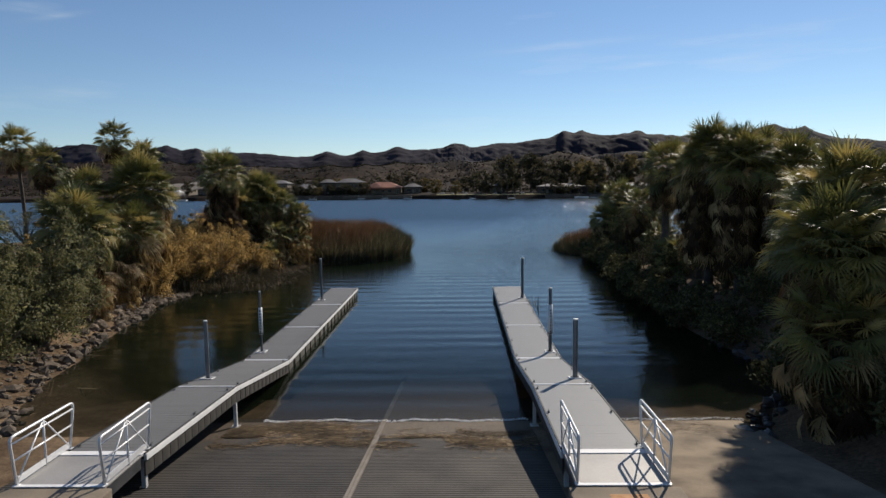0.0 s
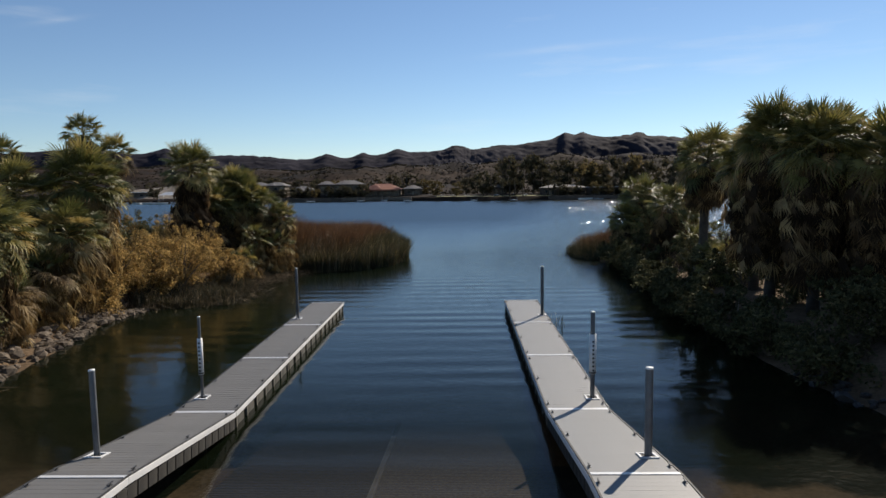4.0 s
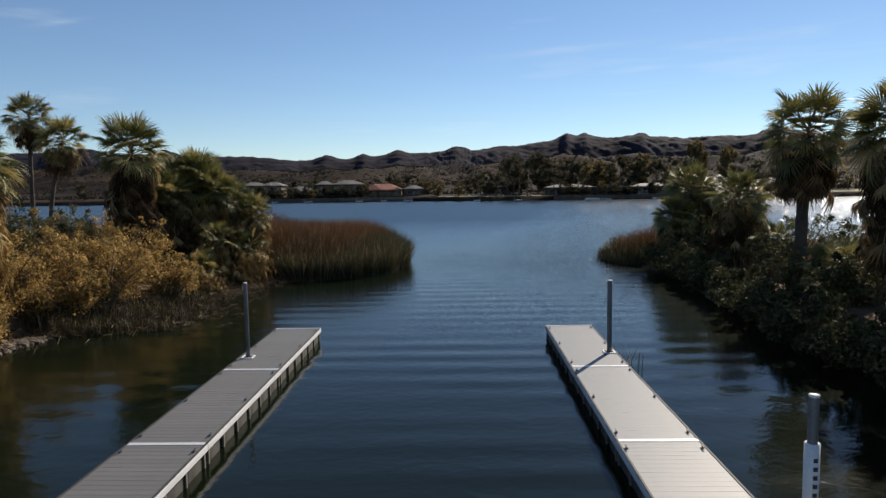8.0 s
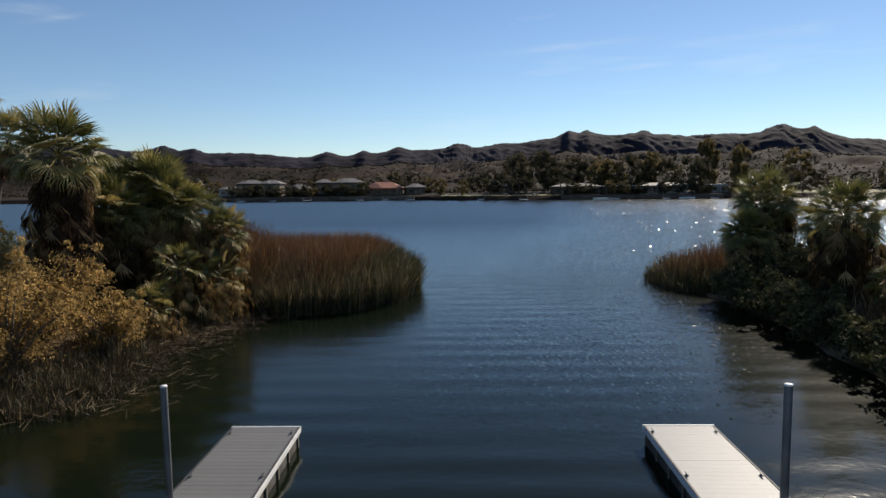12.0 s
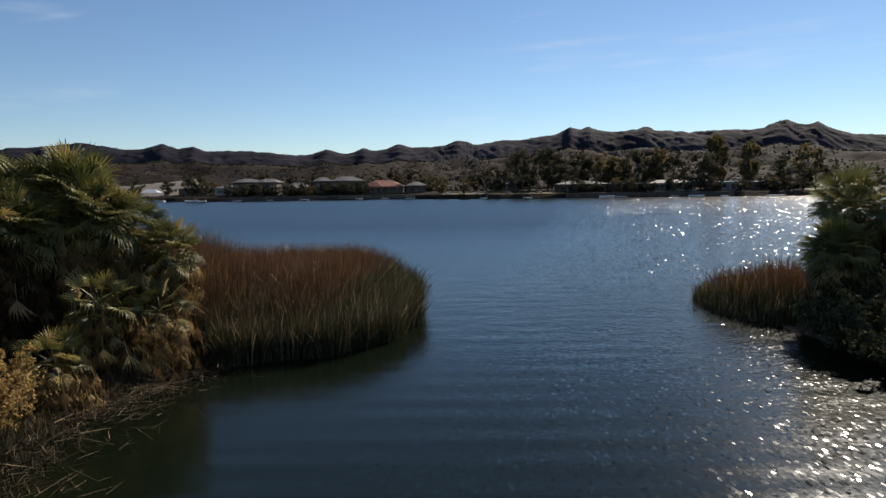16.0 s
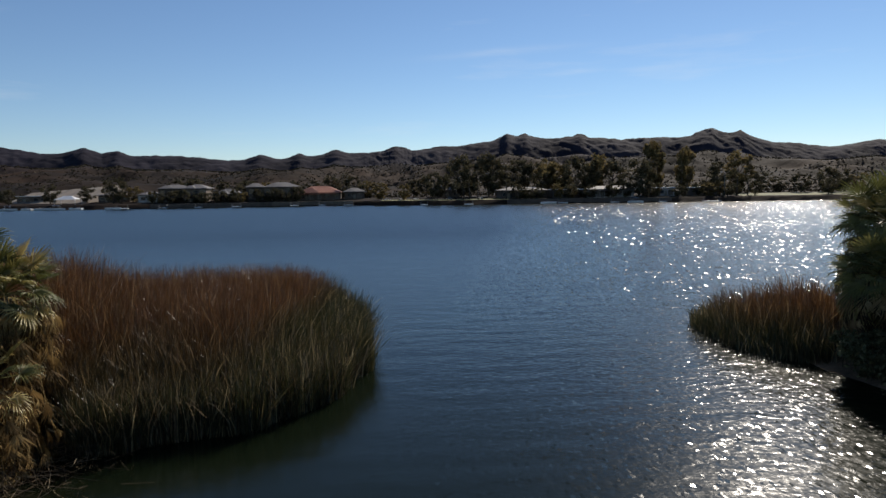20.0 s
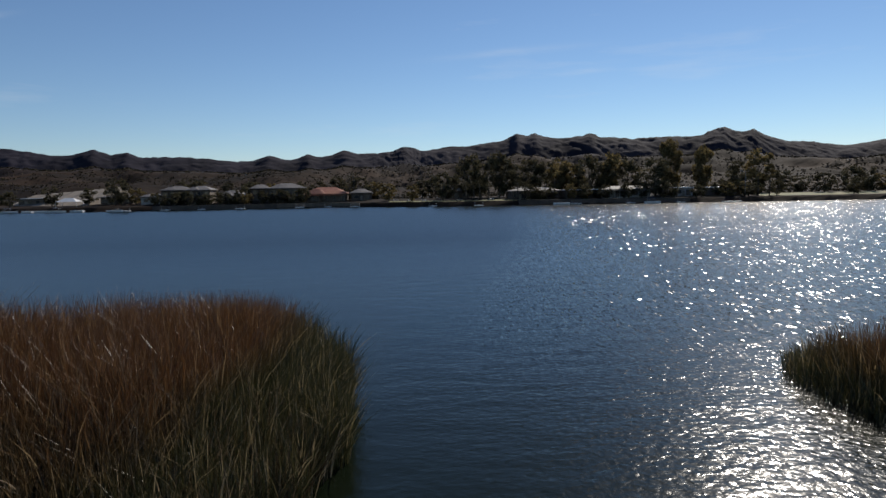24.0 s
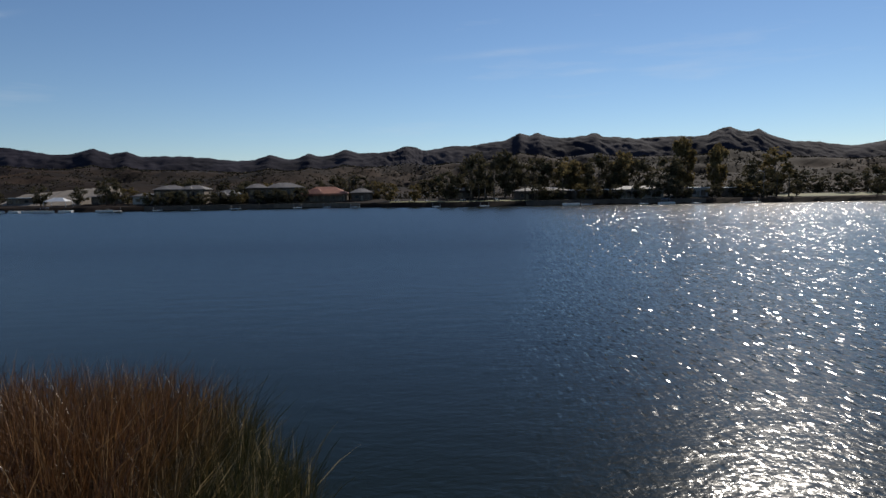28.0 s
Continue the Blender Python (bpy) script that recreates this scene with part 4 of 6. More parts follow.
LEAF_SHAPES = ((0.16, 0.0), (0.3, 0.12), (0.42, 0.35), (0.55, 0.75))
FRONDS = [mesh_from("leaf", *frond_data(0.78, 1.0, d, c, 10 + k), M_FROND) for k, (d, c) in enumerate(LEAF_SHAPES)]
FRONDS += [mesh_from("leaf", *frond_data(0.84, 0.94, d, c, 16 + k), M_FROND) for k, (d, c) in enumerate(LEAF_SHAPES)]
OLD_FRONDS = [mesh_from("leaf", *frond_data(0.84, 0.9, d, c, 24 + k, 20, 100), M_OLDFROND) for k, (d, c) in enumerate(((0.6, 0.9), (0.75, 1.2)))]
def loose_data(droop, curl, seed):
    """A dead leaf of the skirt: a flat stalk and a few split, hanging fingers."""
    r = random.Random(seed)
    vs = [Vector((0, -0.02, 0)), Vector((0, 0.02, 0)), Vector((0.72, 0.015, -0.1 * curl)), Vector((0.72, -0.015, -0.1 * curl))]
    fs = [(0, 1, 2, 3)]
    for k in range(8):
        a = radians(-44 + 88 * (k + 0.5) / 8) + r.uniform(-0.06, 0.06)
        rr, n = r.uniform(0.8, 1.1), len(vs)
        for b, d, z in ((a - 0.075, 0.5, 0.02), (a + 0.075, 0.5, -0.02), (a, 1.0, 0.0)):
            d *= rr
            vs.append(Vector((0.72 + math.cos(b) * d, math.sin(b) * d, z - curl * 0.4 * d * d - droop * 0.5 * max(d - 0.5, 0))))
        fs += [(2, n, n + 1), (n, n + 2, n + 1)]
    return vs, fs


LOOSE = [loose_data(d, c, 30 + k) for k, (d, c) in enumerate(((0.5, 0.5), (0.35, 0.7), (0.7, 0.4)))]


def placed(data, m):
    v, f = data
    return [m @ p for p in v], f


def fan_palm(x, y, top, size=1.0, leaves=44, skirt=3.0, lean=(0, 0), seed=0, label="", base=None, skirt_wide=1.0, low=-45, thick=0.24, old=0.35, dead=None):
    """A fan palm: rough tapered trunk, crown of separate fan leaves and a hanging skirt of dead ones."""
    r = random.Random(seed)
    z0 = float(ground_z(x, y)) - 0.05 if base is None else base
    z0 = max(z0, 0.05)
    H = max(top - z0 - 1.95 * size, 0.5)
    root = thing("fan_palm", pose(x, y, z0), label or "tall fan palm with a shaggy skirt of dead leaves", "palm tree", "fan palms")
    pts, rad = [], []
    for k in range(13):
        s = k / 12
        pts.append((lean[0] * s * s, lean[1] * s * s, H * s))
        rad.append(thick * (1.18 - 0.32 * min(1, s * 3)) * (1.06 if k % 2 else 0.95) * (1 - 0.2 * s))
    child("trunk", tube_mesh("trunk", pts, rad, M_TRUNK, 10), root)
    head = Vector((lean[0], lean[1], H))
    for k in range(leaves):
        s = (k + 0.5) / leaves
        el = math.degrees(math.asin(max(-1, 1 - (1 - math.sin(radians(low))) * s))) + r.uniform(-9, 9)
        az = k * 137.508 + r.uniform(-14, 14)
        kind = 0 if el > 42 else 1 if el > 8 else 2 if el > -22 else 3
        sc = size * r.uniform(0.78, 1.06)
        m = Matrix.Translation(head + Vector((0, 0, 0.25 * size * (1 - s)))) @ pose(0, 0, 0, 0, 0, az) @ pose(0, 0, 0, r.uniform(-35, 35), -el, 0) @ Matrix.Diagonal((sc, sc, sc, 1))
        me = OLD_FRONDS[k % 2] if el < (35 if old > 0.85 else -14) and r.random() < old else FRONDS[kind + 4 * (k % 2)]
        child("leaf", me, root, m)
    if skirt > 0:
        lots = []
        n = int(76 * skirt * skirt_wide)
        for k in range(n):
            s = r.random()
            z = 0.25 - s * (skirt + 0.3)
            az = r.uniform(0, 360)
            el = r.uniform(-88, -66) + 20 * max(0, 0.35 - s) * r.random()
            sc = size * r.uniform(0.5, 0.85)
            q = Vector((lean[0], lean[1], 0)) * max(0, 1 + z / max(H, 0.1)) ** 2
            q = q + Vector((math.cos(radians(az)), math.sin(radians(az)), 0)) * skirt_wide * math.sqrt(r.uniform(0.06, 0.85)) * (0.8 + 0.2 * min(1, 3 * s))
            lots.append(placed(LOOSE[k % 3], Matrix.Translation((q.x, q.y, H + z)) @ pose(0, 0, 0, 0, 0, az) @ pose(0, 0, 0, r.uniform(-35, 35), -el, 0) @ Matrix.Diagonal((sc, sc, sc, 1))))
        child("dead_skirt", mesh_from("dead_skirt", *joined(lots), dead or M_DEAD), root, None, "hanging dead leaves toned golden for the sun" if dead else "hanging brown dead leaves")
    return root


# left bank
fan_palm(-18.0, 11.6, 10.9, 1.42, 44, 7.2, (0.1, -0.2), 1, "tall fan palm with a thick column of dead brown leaves", None, 1.2, -28, 0.24, 0.5)
fan_palm(-16.7, 17.0, 9.25, 1.5, 100, 6.4, (0.1, 0), 2, "dense fan palm with a full green crown", None, 2.0, -45, 0.24, 0.35)
fan_palm(-18.4, 15.6, 8.8, 1.4, 80, 5.8, (0.1, 0), 56, "dense fan palm with a full green crown", None, 1.8, -50, 0.24, 0.3)
fan_palm(-15.7, 16.2, 8.3, 1.3, 60, 5.8, (0.2, 0), 57, "dense fan palm over a mass of golden dead leaves", None, 1.9, -30, 0.24, 0.6, M_SUNGOLD)
# larger share of old leaves on these two, their gold standing in for sunlight
fan_palm(-14.9, 17.4, 7.5, 1.05, 44, 5.2, (0.3, -0.1), 3, "fan palm with golden dead leaves along its side", None, 1.7, -35, 0.24, 0.8, M_SUNGOLD)
fan_palm(-13.6, 17.6, 6.2, 0.95, 52, 4.2, (0.5, 0), 51, "dense fan palm in the reeds, yellow leaves added for sunlight", None, 1.5, -55, 0.24, 0.8, M_SUNGOLD)
fan_palm(-17.2, 14.2, 7.6, 1.05, 64, 4.8, (0.2, 0), 52, "dark fan palm with a long skirt of dead leaves", None, 1.4, -75)
fan_palm(-14.6, 14.6, 4.6, 0.9, 22, 3.6, (0.4, -0.3), 4, "low fan palm with golden dead leaves in the reeds", None, 1.6, -40, 0.24, 0.6, M_SUNGOLD)
fan_palm(-12.9, 15.8, 4.0, 0.85, 16, 3.0, (0.3, -0.2), 53, "low fan palm with straw-coloured dead leaves by the reeds", None, 1.6, -40, 0.24, 0.7, M_SUNGOLD)
fan_palm(-14.4, 11.6, 3.0, 0.8, 18, 2.2, (0.3, -0.2), 59, "stunted fan palm of drooping dead leaves", None, 1.5, -60, 0.2, 0.7, M_SUNGOLD)
fan_palm(-18.9, -1.0, 9.95, 1.5, 92, 4.2, (0.2, 0), 5, "broad fan palm over the rocky bank", None, 1.5, -55, 0.3, 0.5, M_SUNGOLD)
fan_palm(-21.4, -2.5, 9.2, 1.35, 66, 3.4, (-0.2, 0), 6, "", None, 1.1, -65)
fan_palm(-18.3, -3.9, 6.9, 1.15, 60, 2.6, (0.5, -0.3), 7, "short fan palm with bleached hanging leaves", None, 1.2, -45, 0.24, 0.7, M_SUNGOLD)
fan_palm(-17.5, -11.2, 8.0, 1.4, 84, 2.8, (0.3, 0.1), 8, "dense low fan palm behind the willow shrub", None, 1.1, -70)
fan_palm(-18.2, -8.8, 4.0, 0.9, 44, 2.4, (0.3, -0.3), 9, "short fan palm of rust-brown and yellow dead leaves", None, 1.2, -60, 0.24, 0.95, M_SUNGOLD)
fan_palm(-18.4, -5.4, 4.6, 0.95, 40, 2.8, (0.3, -0.2), 55, "short fan palm of rust-brown and yellow dead leaves", None, 1.3, -60, 0.24, 0.95, M_SUNGOLD)
fan_palm(-21.5, -13.5, 8.0, 1.35, 56, 2.4, (0, 0), 10, "", None, 1.0, -65)
for k, (x, y, top, lx) in enumerate(((-39.4, 35.0, 15.9, 0.3), (-36.3, 32.5, 13.5, 1.7), (-47.3, 30.0, 15.0, -0.5), (-45.0, 29.5, 13.0, 0.6))):
    fan_palm(x, y, top, 1.5, 46, 1.3, (lx, 0), 20 + k, "slender tall fan palm with a clean trunk", None, 0.9, -52, 0.24, 0.5)
# right bank
fan_palm(17.8, 6.9, 11.2, 1.5, 48, 1.7, (0.1, -0.1), 31, "tall fan palm with a dark bare trunk", None, 1.15, -34, 0.36, 0.3)
fan_palm(16.9, -4.2, 11.35, 1.3, 104, 5.0, (0.0, 0), 32, "", None, 1.3, -65)
fan_palm(17.5, -7.0, 10.75, 1.3, 100, 4.6, (0, 0.1), 33, "", None, 1.35, -65)
fan_palm(19.3, -8.3, 10.2, 1.3, 86, 4.4, (0.2, 0), 34, "", None, 1.4, -65)
fan_palm(19.6, -4.4, 10.9, 1.3, 80, 4.2, (0.1, 0), 35, "", None, 1.3, -65)
fan_palm(17.75, -0.6, 10.5, 1.42, 76, 3.6, (-0.1, 0), 58, "", None, 1.3, -55)
fan_palm(19.0, 24.8, 8.0, 1.35, 66, 4.4, (-0.3, -0.2), 36, "bushy fan palm beside the reeds", None, 1.6, -50)
fan_palm(21.6, 22.6, 6.8, 1.35, 66, 4.0, (0.2, 0), 37, "bushy fan palm beside the reeds", None, 1.6, -55)
fan_palm(19.9, 26.4, 7.2, 1.3, 60, 4.0, (0.2, 0), 54, "bushy fan palm beside the reeds", None, 1.5, -75)
fan_palm(17.3, 22.6, 5.7, 1.15, 80, 3.2, (-0.5, -0.1), 38, "low fan palm overhanging the water", None, 1.4, -85)
fan_palm(18.6, 15.6, 7.5, 1.3, 60, 4.2, (-0.2, 0), 39, "bushy fan palm overhanging the water", None, 1.5, -55)
fan_palm(19.3, 12.0, 4.4, 1.15, 44, 1.6, (-0.2, 0), 40, "short green fan palm", None, 1.0, -70)
fan_palm(12.7, -24.6, 7.6, 1.2, 110, 3.0, (-0.2, 0), 41, "broad fan palm with shining leaves by the ramp", None, 1.2, -72)
fan_palm(14.0, -22.4, 8.9, 1.25, 110, 3.2, (0, 0), 42, "broad fan palm with shining leaves by the ramp", None, 1.2, -70)
fan_palm(12.5, -25.4, 5.2, 1.1, 60, 2.0, (-0.5, -0.2), 43, "short fan palm with rust-brown hanging leaves", None, 1.0, -80, 0.24, 0.75)
fan_palm(16.0, -24.4, 9.2, 1.25, 90, 2.8, (0, 0), 46, "fan palm with bleached hanging leaves", None, 1.1, -75)
fan_palm(14.9, -19.6, 8.3, 1.2, 76, 2.8, (0, 0), 47, "", None, 1.1, -70)
fan_palm(16.8, -21.0, 9.0, 1.3, 76, 2.8, (0, 0), 44, "", None, 1.1, -65)
fan_palm(18.8, -23.0, 8.8, 1.3, 70, 2.8, (0, 0), 48, "", None, 1.0, -65)
fan_palm(15.0, -28.2, 8.2, 1.25, 70, 2.8, (0, 0), 49, "", None, 1.0, -70)
fan_palm(17.4, 2.4, 4.2, 1.15, 44, 1.2, (-0.3, 0), 45, "short fan palm in the bank scrub", None, 1.0, -70)


# ---- shrubs, reeds and trees ----
def leaf_cloud(centres, radii, count, size, rng, flat=0.0):
    """Many small diamond leaves scattered through soft clumps."""
    centres, radii = np.array(centres, float), np.array(radii, float)
    which = rng.integers(0, len(centres), count)
    d = rng.normal(size=(count, 3))
    d /= np.linalg.norm(d, axis=1)[:, None]
    p = centres[which] + d * (radii[which] * rng.random(count) ** 0.45)[:, None] * np.array([1, 1, 0.8])
    u = rng.normal(size=(count, 3))
    u[:, 2] -= flat
    u /= np.linalg.norm(u, axis=1)[:, None]
    v = np.cross(u, rng.normal(size=(count, 3)))
    v /= np.linalg.norm(v, axis=1)[:, None]
    s = size * rng.uniform(0.6, 1.3, count)[:, None]
    q = np.stack([p - u * s, p + v * s * 0.45, p + u * s, p - v * s * 0.45], 1).reshape(-1, 3)
    f = np.arange(count * 4).reshape(-1, 4)
    return q, f


def fast_mesh(name, co, quads, material):
    me = bpy.data.meshes.new(name)
    co, quads = np.asarray(co, np.float32), np.asarray(quads, np.int32)
    me.vertices.add(len(co))
    me.vertices.foreach_set("co", co.ravel())
    me.loops.add(quads.size)
    me.loops.foreach_set("vertex_index", quads.ravel())
    me.polygons.add(len(quads))
    me.polygons.foreach_set("loop_start", np.arange(0, quads.size, quads.shape[1], dtype=np.int32))
    me.update(calc_edges=True)
    me.materials.append(material)
    return me


def shrub(x, y, wide, tall, material, seed, label, count=5000, leaf=0.1, limbs=11, name="shrub"):
    rng, r = np.random.default_rng(seed), random.Random(seed)
    z0 = max(float(ground_z(x, y)), 0.0) - 0.05
    root = thing(name, pose(x, y, z0), label, "shrub", "bank shrubs")
    tubes, cs, rs = [], [], []
    for k in range(limbs):
        az, out = r.uniform(0, 6.283), wide * math.sqrt(r.random())
        end = Vector((math.cos(az) * out, math.sin(az) * out, tall * r.uniform(0.45, 0.92) * (1 - 0.35 * (out / wide) ** 2)))
        mid = end * 0.5 + Vector((r.uniform(-0.2, 0.2), r.uniform(-0.2, 0.2), tall * 0.12))
        tubes.append(tube_data(((r.uniform(-.15, .15), r.uniform(-.15, .15), 0), mid, end), (0.06, 0.04, 0.012), 5))
        for s in (1.0, 0.72, 0.5, 0.2):
            p = mid.lerp(end, max(0, (s - 0.5) * 2)) if s > 0.5 else mid * (s / 0.5) + Vector((end.x * 0.4, end.y * 0.4, 0)) * (1 - s)
            cs.append(tuple(p + Vector((r.uniform(-.3, .3), r.uniform(-.3, .3), r.uniform(-.2, .3)))))
            rs.append(wide * r.uniform(0.16, 0.38))
        cs.append(tuple(end * r.uniform(1.05, 1.3)))
        rs.append(wide * r.uniform(0.05, 0.13))
        cs.append(tuple(Vector((end.x * 1.1, end.y * 1.1, end.z * r.uniform(0.9, 1.35)))))
        rs.append(wide * r.uniform(0.05, 0.12))
    child("stem", mesh_from("stem", *joined(tubes), M_BARK), root)
    child("foliage", fast_mesh("foliage", *leaf_cloud(cs, rs, count, leaf, rng), material), root)


shrub(-16.6, -15.2, 3.0, 6.2, M_WILLOW, 101, "dense grey-green willow shrub leaning over the rocks", 34000, 0.07, 30)
shrub(-18.8, -18.2, 3.2, 6.4, M_WILLOW, 102, "dense grey-green willow shrub on the bank", 26000, 0.07, 28)
shrub(-16.2, -19.0, 2.2, 4.0, M_WILLOW, 103, "low grey-green willow shrub by the ramp", 13000, 0.075, 18)
for k, (x, y, w, h, mt) in enumerate(((-19.0, 1.5, 2.2, 3.8, M_AUTUMN), (-16.4, 5.2, 2.1, 3.7, M_AUTUMN), (-18.8, 6.4, 2.2, 4.2, M_AUTUMN), (-14.6, 8.6, 1.7, 2.6, M_AUTUMN), (-21.6, 3.6, 2.2, 3.9, M_OLIVE),
                                   (-22.5, 7.5, 2.4, 4.2, M_OLIVE), (-17.4, 3.0, 1.5, 2.4, M_AUTUMN), (-24.0, -1.0, 2.4, 4.0, M_OLIVE), (-26, 10, 2.6, 4.0, M_OLIVE), (-25, 16, 2.6, 3.6, M_OLIVE),
                                   (-31, 14, 3.0, 3.8, M_OLIVE), (-30, 22, 3.0, 3.4, M_OLIVE), (-36, 24, 3.2, 3.6, M_OLIVE), (-42, 22, 3.4, 3.8, M_OLIVE), (-20.5, -7.5, 2.0, 4.0, M_AUTUMN), (-24, 22, 2.4, 3.2, M_OLIVE), (-20.5, 15.5, 2.0, 3.4, M_AUTUMN), (-20.8, 19.5, 2.2, 3.2, M_OLIVE), (-20, 24, 2.4, 3.2, M_AUTUMN), (-17.5, 9.2, 1.9, 3.6, M_AUTUMN), (-20.8, 10.0, 2.0, 4.0, M_AUTUMN), (-18.2, -1.0, 1.6, 2.8, M_AUTUMN), (-16.9, 3.6, 1.3, 2.0, M_AUTUMN))):
    shrub(x, y, w * 1.12, h, mt, 120 + k, "autumn-yellow shrub on the bank" if mt is M_AUTUMN else "dry olive-green shrub on the bank", 14000 if mt is M_AUTUMN else 6000, 0.058 if mt is M_AUTUMN else 0.075, 24)
# shrubs nearer the water get the leaf with shade in its colour
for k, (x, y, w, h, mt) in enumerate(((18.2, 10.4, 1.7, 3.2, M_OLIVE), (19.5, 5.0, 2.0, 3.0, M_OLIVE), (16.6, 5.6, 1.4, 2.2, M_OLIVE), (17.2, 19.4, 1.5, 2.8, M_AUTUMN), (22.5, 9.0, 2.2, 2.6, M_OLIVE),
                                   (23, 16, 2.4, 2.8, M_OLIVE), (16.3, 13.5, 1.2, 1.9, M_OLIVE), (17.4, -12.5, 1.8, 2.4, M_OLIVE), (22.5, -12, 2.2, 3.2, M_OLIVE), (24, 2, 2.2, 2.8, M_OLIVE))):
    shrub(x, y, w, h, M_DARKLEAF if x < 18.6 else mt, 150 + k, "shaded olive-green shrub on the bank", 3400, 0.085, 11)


UNDER = ((14.6, -22.6, 1.4, 2.0), (14.2, -25.2, 1.5, 1.9), (14.6, -28.0, 1.6, 2.0), (16.8, -25.5, 2.0, 3.0), (16.4, -29.5, 2.0, 2.6), (15.6, -20.5, 1.7, 2.6), (18.0, -22.5, 2.2, 3.4), (16.0, -14.0, 1.6, 2.6), (15.5, -10.5, 1.5, 2.5), (15.6, -7.5, 1.6, 2.6), (15.4, -4.5, 1.6, 2.4), (15.6, -1.2, 1.6, 2.4), (15.8, 1.8, 1.6, 2.6),
         (15.9, 4.2, 1.5, 2.4), (16.2, 7.4, 1.6, 2.6), (16.4, 10.6, 1.6, 2.6), (16.8, 14.6, 1.7, 3.0), (16.6, 18.2, 1.6, 3.0), (19.2, -10.5, 2.0, 3.2), (19.5, -4.5, 2.0, 3.0), (19.4, 0.5, 2.0, 3.0), (21.5, -15.0, 2.2, 3.6), (20.5, 18.5, 2.2, 3.4), (17.2, 20.6, 1.4, 2.2), (16.9, 16.4, 1.5, 2.4), (17.0, 12.4, 1.5, 2.4))
# undergrowth in the same shade-darkened leaf colour
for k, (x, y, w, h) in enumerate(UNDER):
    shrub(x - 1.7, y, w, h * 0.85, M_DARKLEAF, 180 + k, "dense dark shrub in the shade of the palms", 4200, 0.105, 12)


def reed_bed(name, inside, box, count, tall, seed, label, material=None):
    """Standing reeds: tapered, bent blades as one mass."""
    rng = np.random.default_rng(seed)
    x = rng.uniform(box[0], box[1], count * 3)
    y = rng.uniform(box[2], box[3], count * 3)
    keep = inside(x, y)
    x, y = x[keep][:count], y[keep][:count]
    n = len(x)
    z0 = np.maximum(ground_z(x, y), -0.3)
    h = tall(x, y) * rng.uniform(0.55, 1.06, n)
    az = rng.uniform(0, 2 * np.pi, n)
    bend = h * (0.07 + 0.62 * rng.random(n) ** 2)
    w = rng.uniform(0.006, 0.016, n)
    fx, fy = -np.sin(az), np.cos(az)
    turn = rng.uniform(0, 2 * np.pi, n)
    sx, sy = np.cos(turn), np.sin(turn)
    rows = []
    for s, ww in ((0.0, 0.8), (0.45, 1.0), (0.8, 0.75), (1.0, 0.08)):
        px, py, pz = x + fx * bend * s * s, y + fy * bend * s * s, z0 + h * s * (1 - 0.12 * s * (bend / h))
        rows.append((np.stack([px - sx * w * ww, py - sy * w * ww, pz], -1), np.stack([px + sx * w * ww, py + sy * w * ww, pz], -1)))
    co = np.stack([p for pair in rows for p in pair], 1).reshape(-1, 3)
    b = (np.arange(n) * 8)[:, None]
    quads = np.concatenate([b + np.array([[2 * k, 2 * k + 1, 2 * k + 3, 2 * k + 2]]) for k in range(3)], 0)
    return thing(name, Matrix(), label, "sedge" if name == "sedge" else "reeds", "", "stuff", fast_mesh(name, co, quads, material or M_REED))


def left_reeds(x, y):
    wob = 0.8 * (fbm(x * 0.6, y * 0.6, 3, 3) - 0.44)
    u, v = (x + 9.7 - 0.07 * (y - 25)) / 6.5, (y - 26.0) / 9.1
    body = (np.abs(u) ** 2.3 + np.abs(v) ** 2.3) < 1 + wob * 0.5
    return body & ((x > -11.5) | (y > 18)) | ((x > -24) & (x < -9) & (y > 18.0 + wob) & (y < 32))


def left_height(x, y):
    u, v = (x + 9.7 - 0.07 * (y - 25)) / 6.5, (y - 26.0) / 9.1
    rim = smooth(0.3, 1.0, np.sqrt(np.maximum(u, -0.2) ** 2 + np.where(v > 0, v * 0.5, v) ** 2))
    low = (1 - smooth(-14.5, -11.0, x)) * (1 - smooth(16.5, 20.0, y))
    return (4.05 - 1.9 * rim) * (1 - 0.55 * low) * (0.88 + 0.25 * fbm(x * 0.4, y * 0.4, 2, 8))


reed_bed("reeds", left_reeds, (-24.5, -2.6, 13, 36), 105000, left_height, 201, "tall green reeds with rust-brown tops in the shallows")
reed_bed("reeds", lambda x, y: (((x - 15.4) / 2.9) ** 2 + ((y - 27.6) / 5.4) ** 2) < 1 + 0.4 * (fbm(x, y, 2, 4) - 0.45), (12, 19, 21, 34), 7000,
         lambda x, y: 2.4 - 1.3 * smooth(0.5, 1.0, np.sqrt(((x - 15.4) / 2.9) ** 2 + ((y - 27.6) / 5.4) ** 2)), 202, "green-brown reeds at the point in the shallows")
reed_bed("reeds", lambda x, y: (x > 15) & (x < 23) & (y > 8) & (y < 31) & (ground_z(x, y) > 0), (15, 23, 8, 31), 3500, lambda x, y: 1.3 + 0 * x, 203, "rough dry grass under the palms")
reed_bed("reeds", lambda x, y: left_reeds(x, y) & (y < 23 + 2 * vnoise(x, y, 5)), (-14, -3.5, 16, 26), 4200, lambda x, y: left_height(x, y) * 1.02, 205, "straw-coloured bent stalks among the reeds", M_STRAW)
MAT_EDGE = ((-5, -18.4), (-1, -18.0), (0.6, -16.8), (1.4, -13.4), (2.3, -11.0), (4.6, -10.6), (8, -11.3), (11, -12.0), (14, -11.3), (17, -11.0))


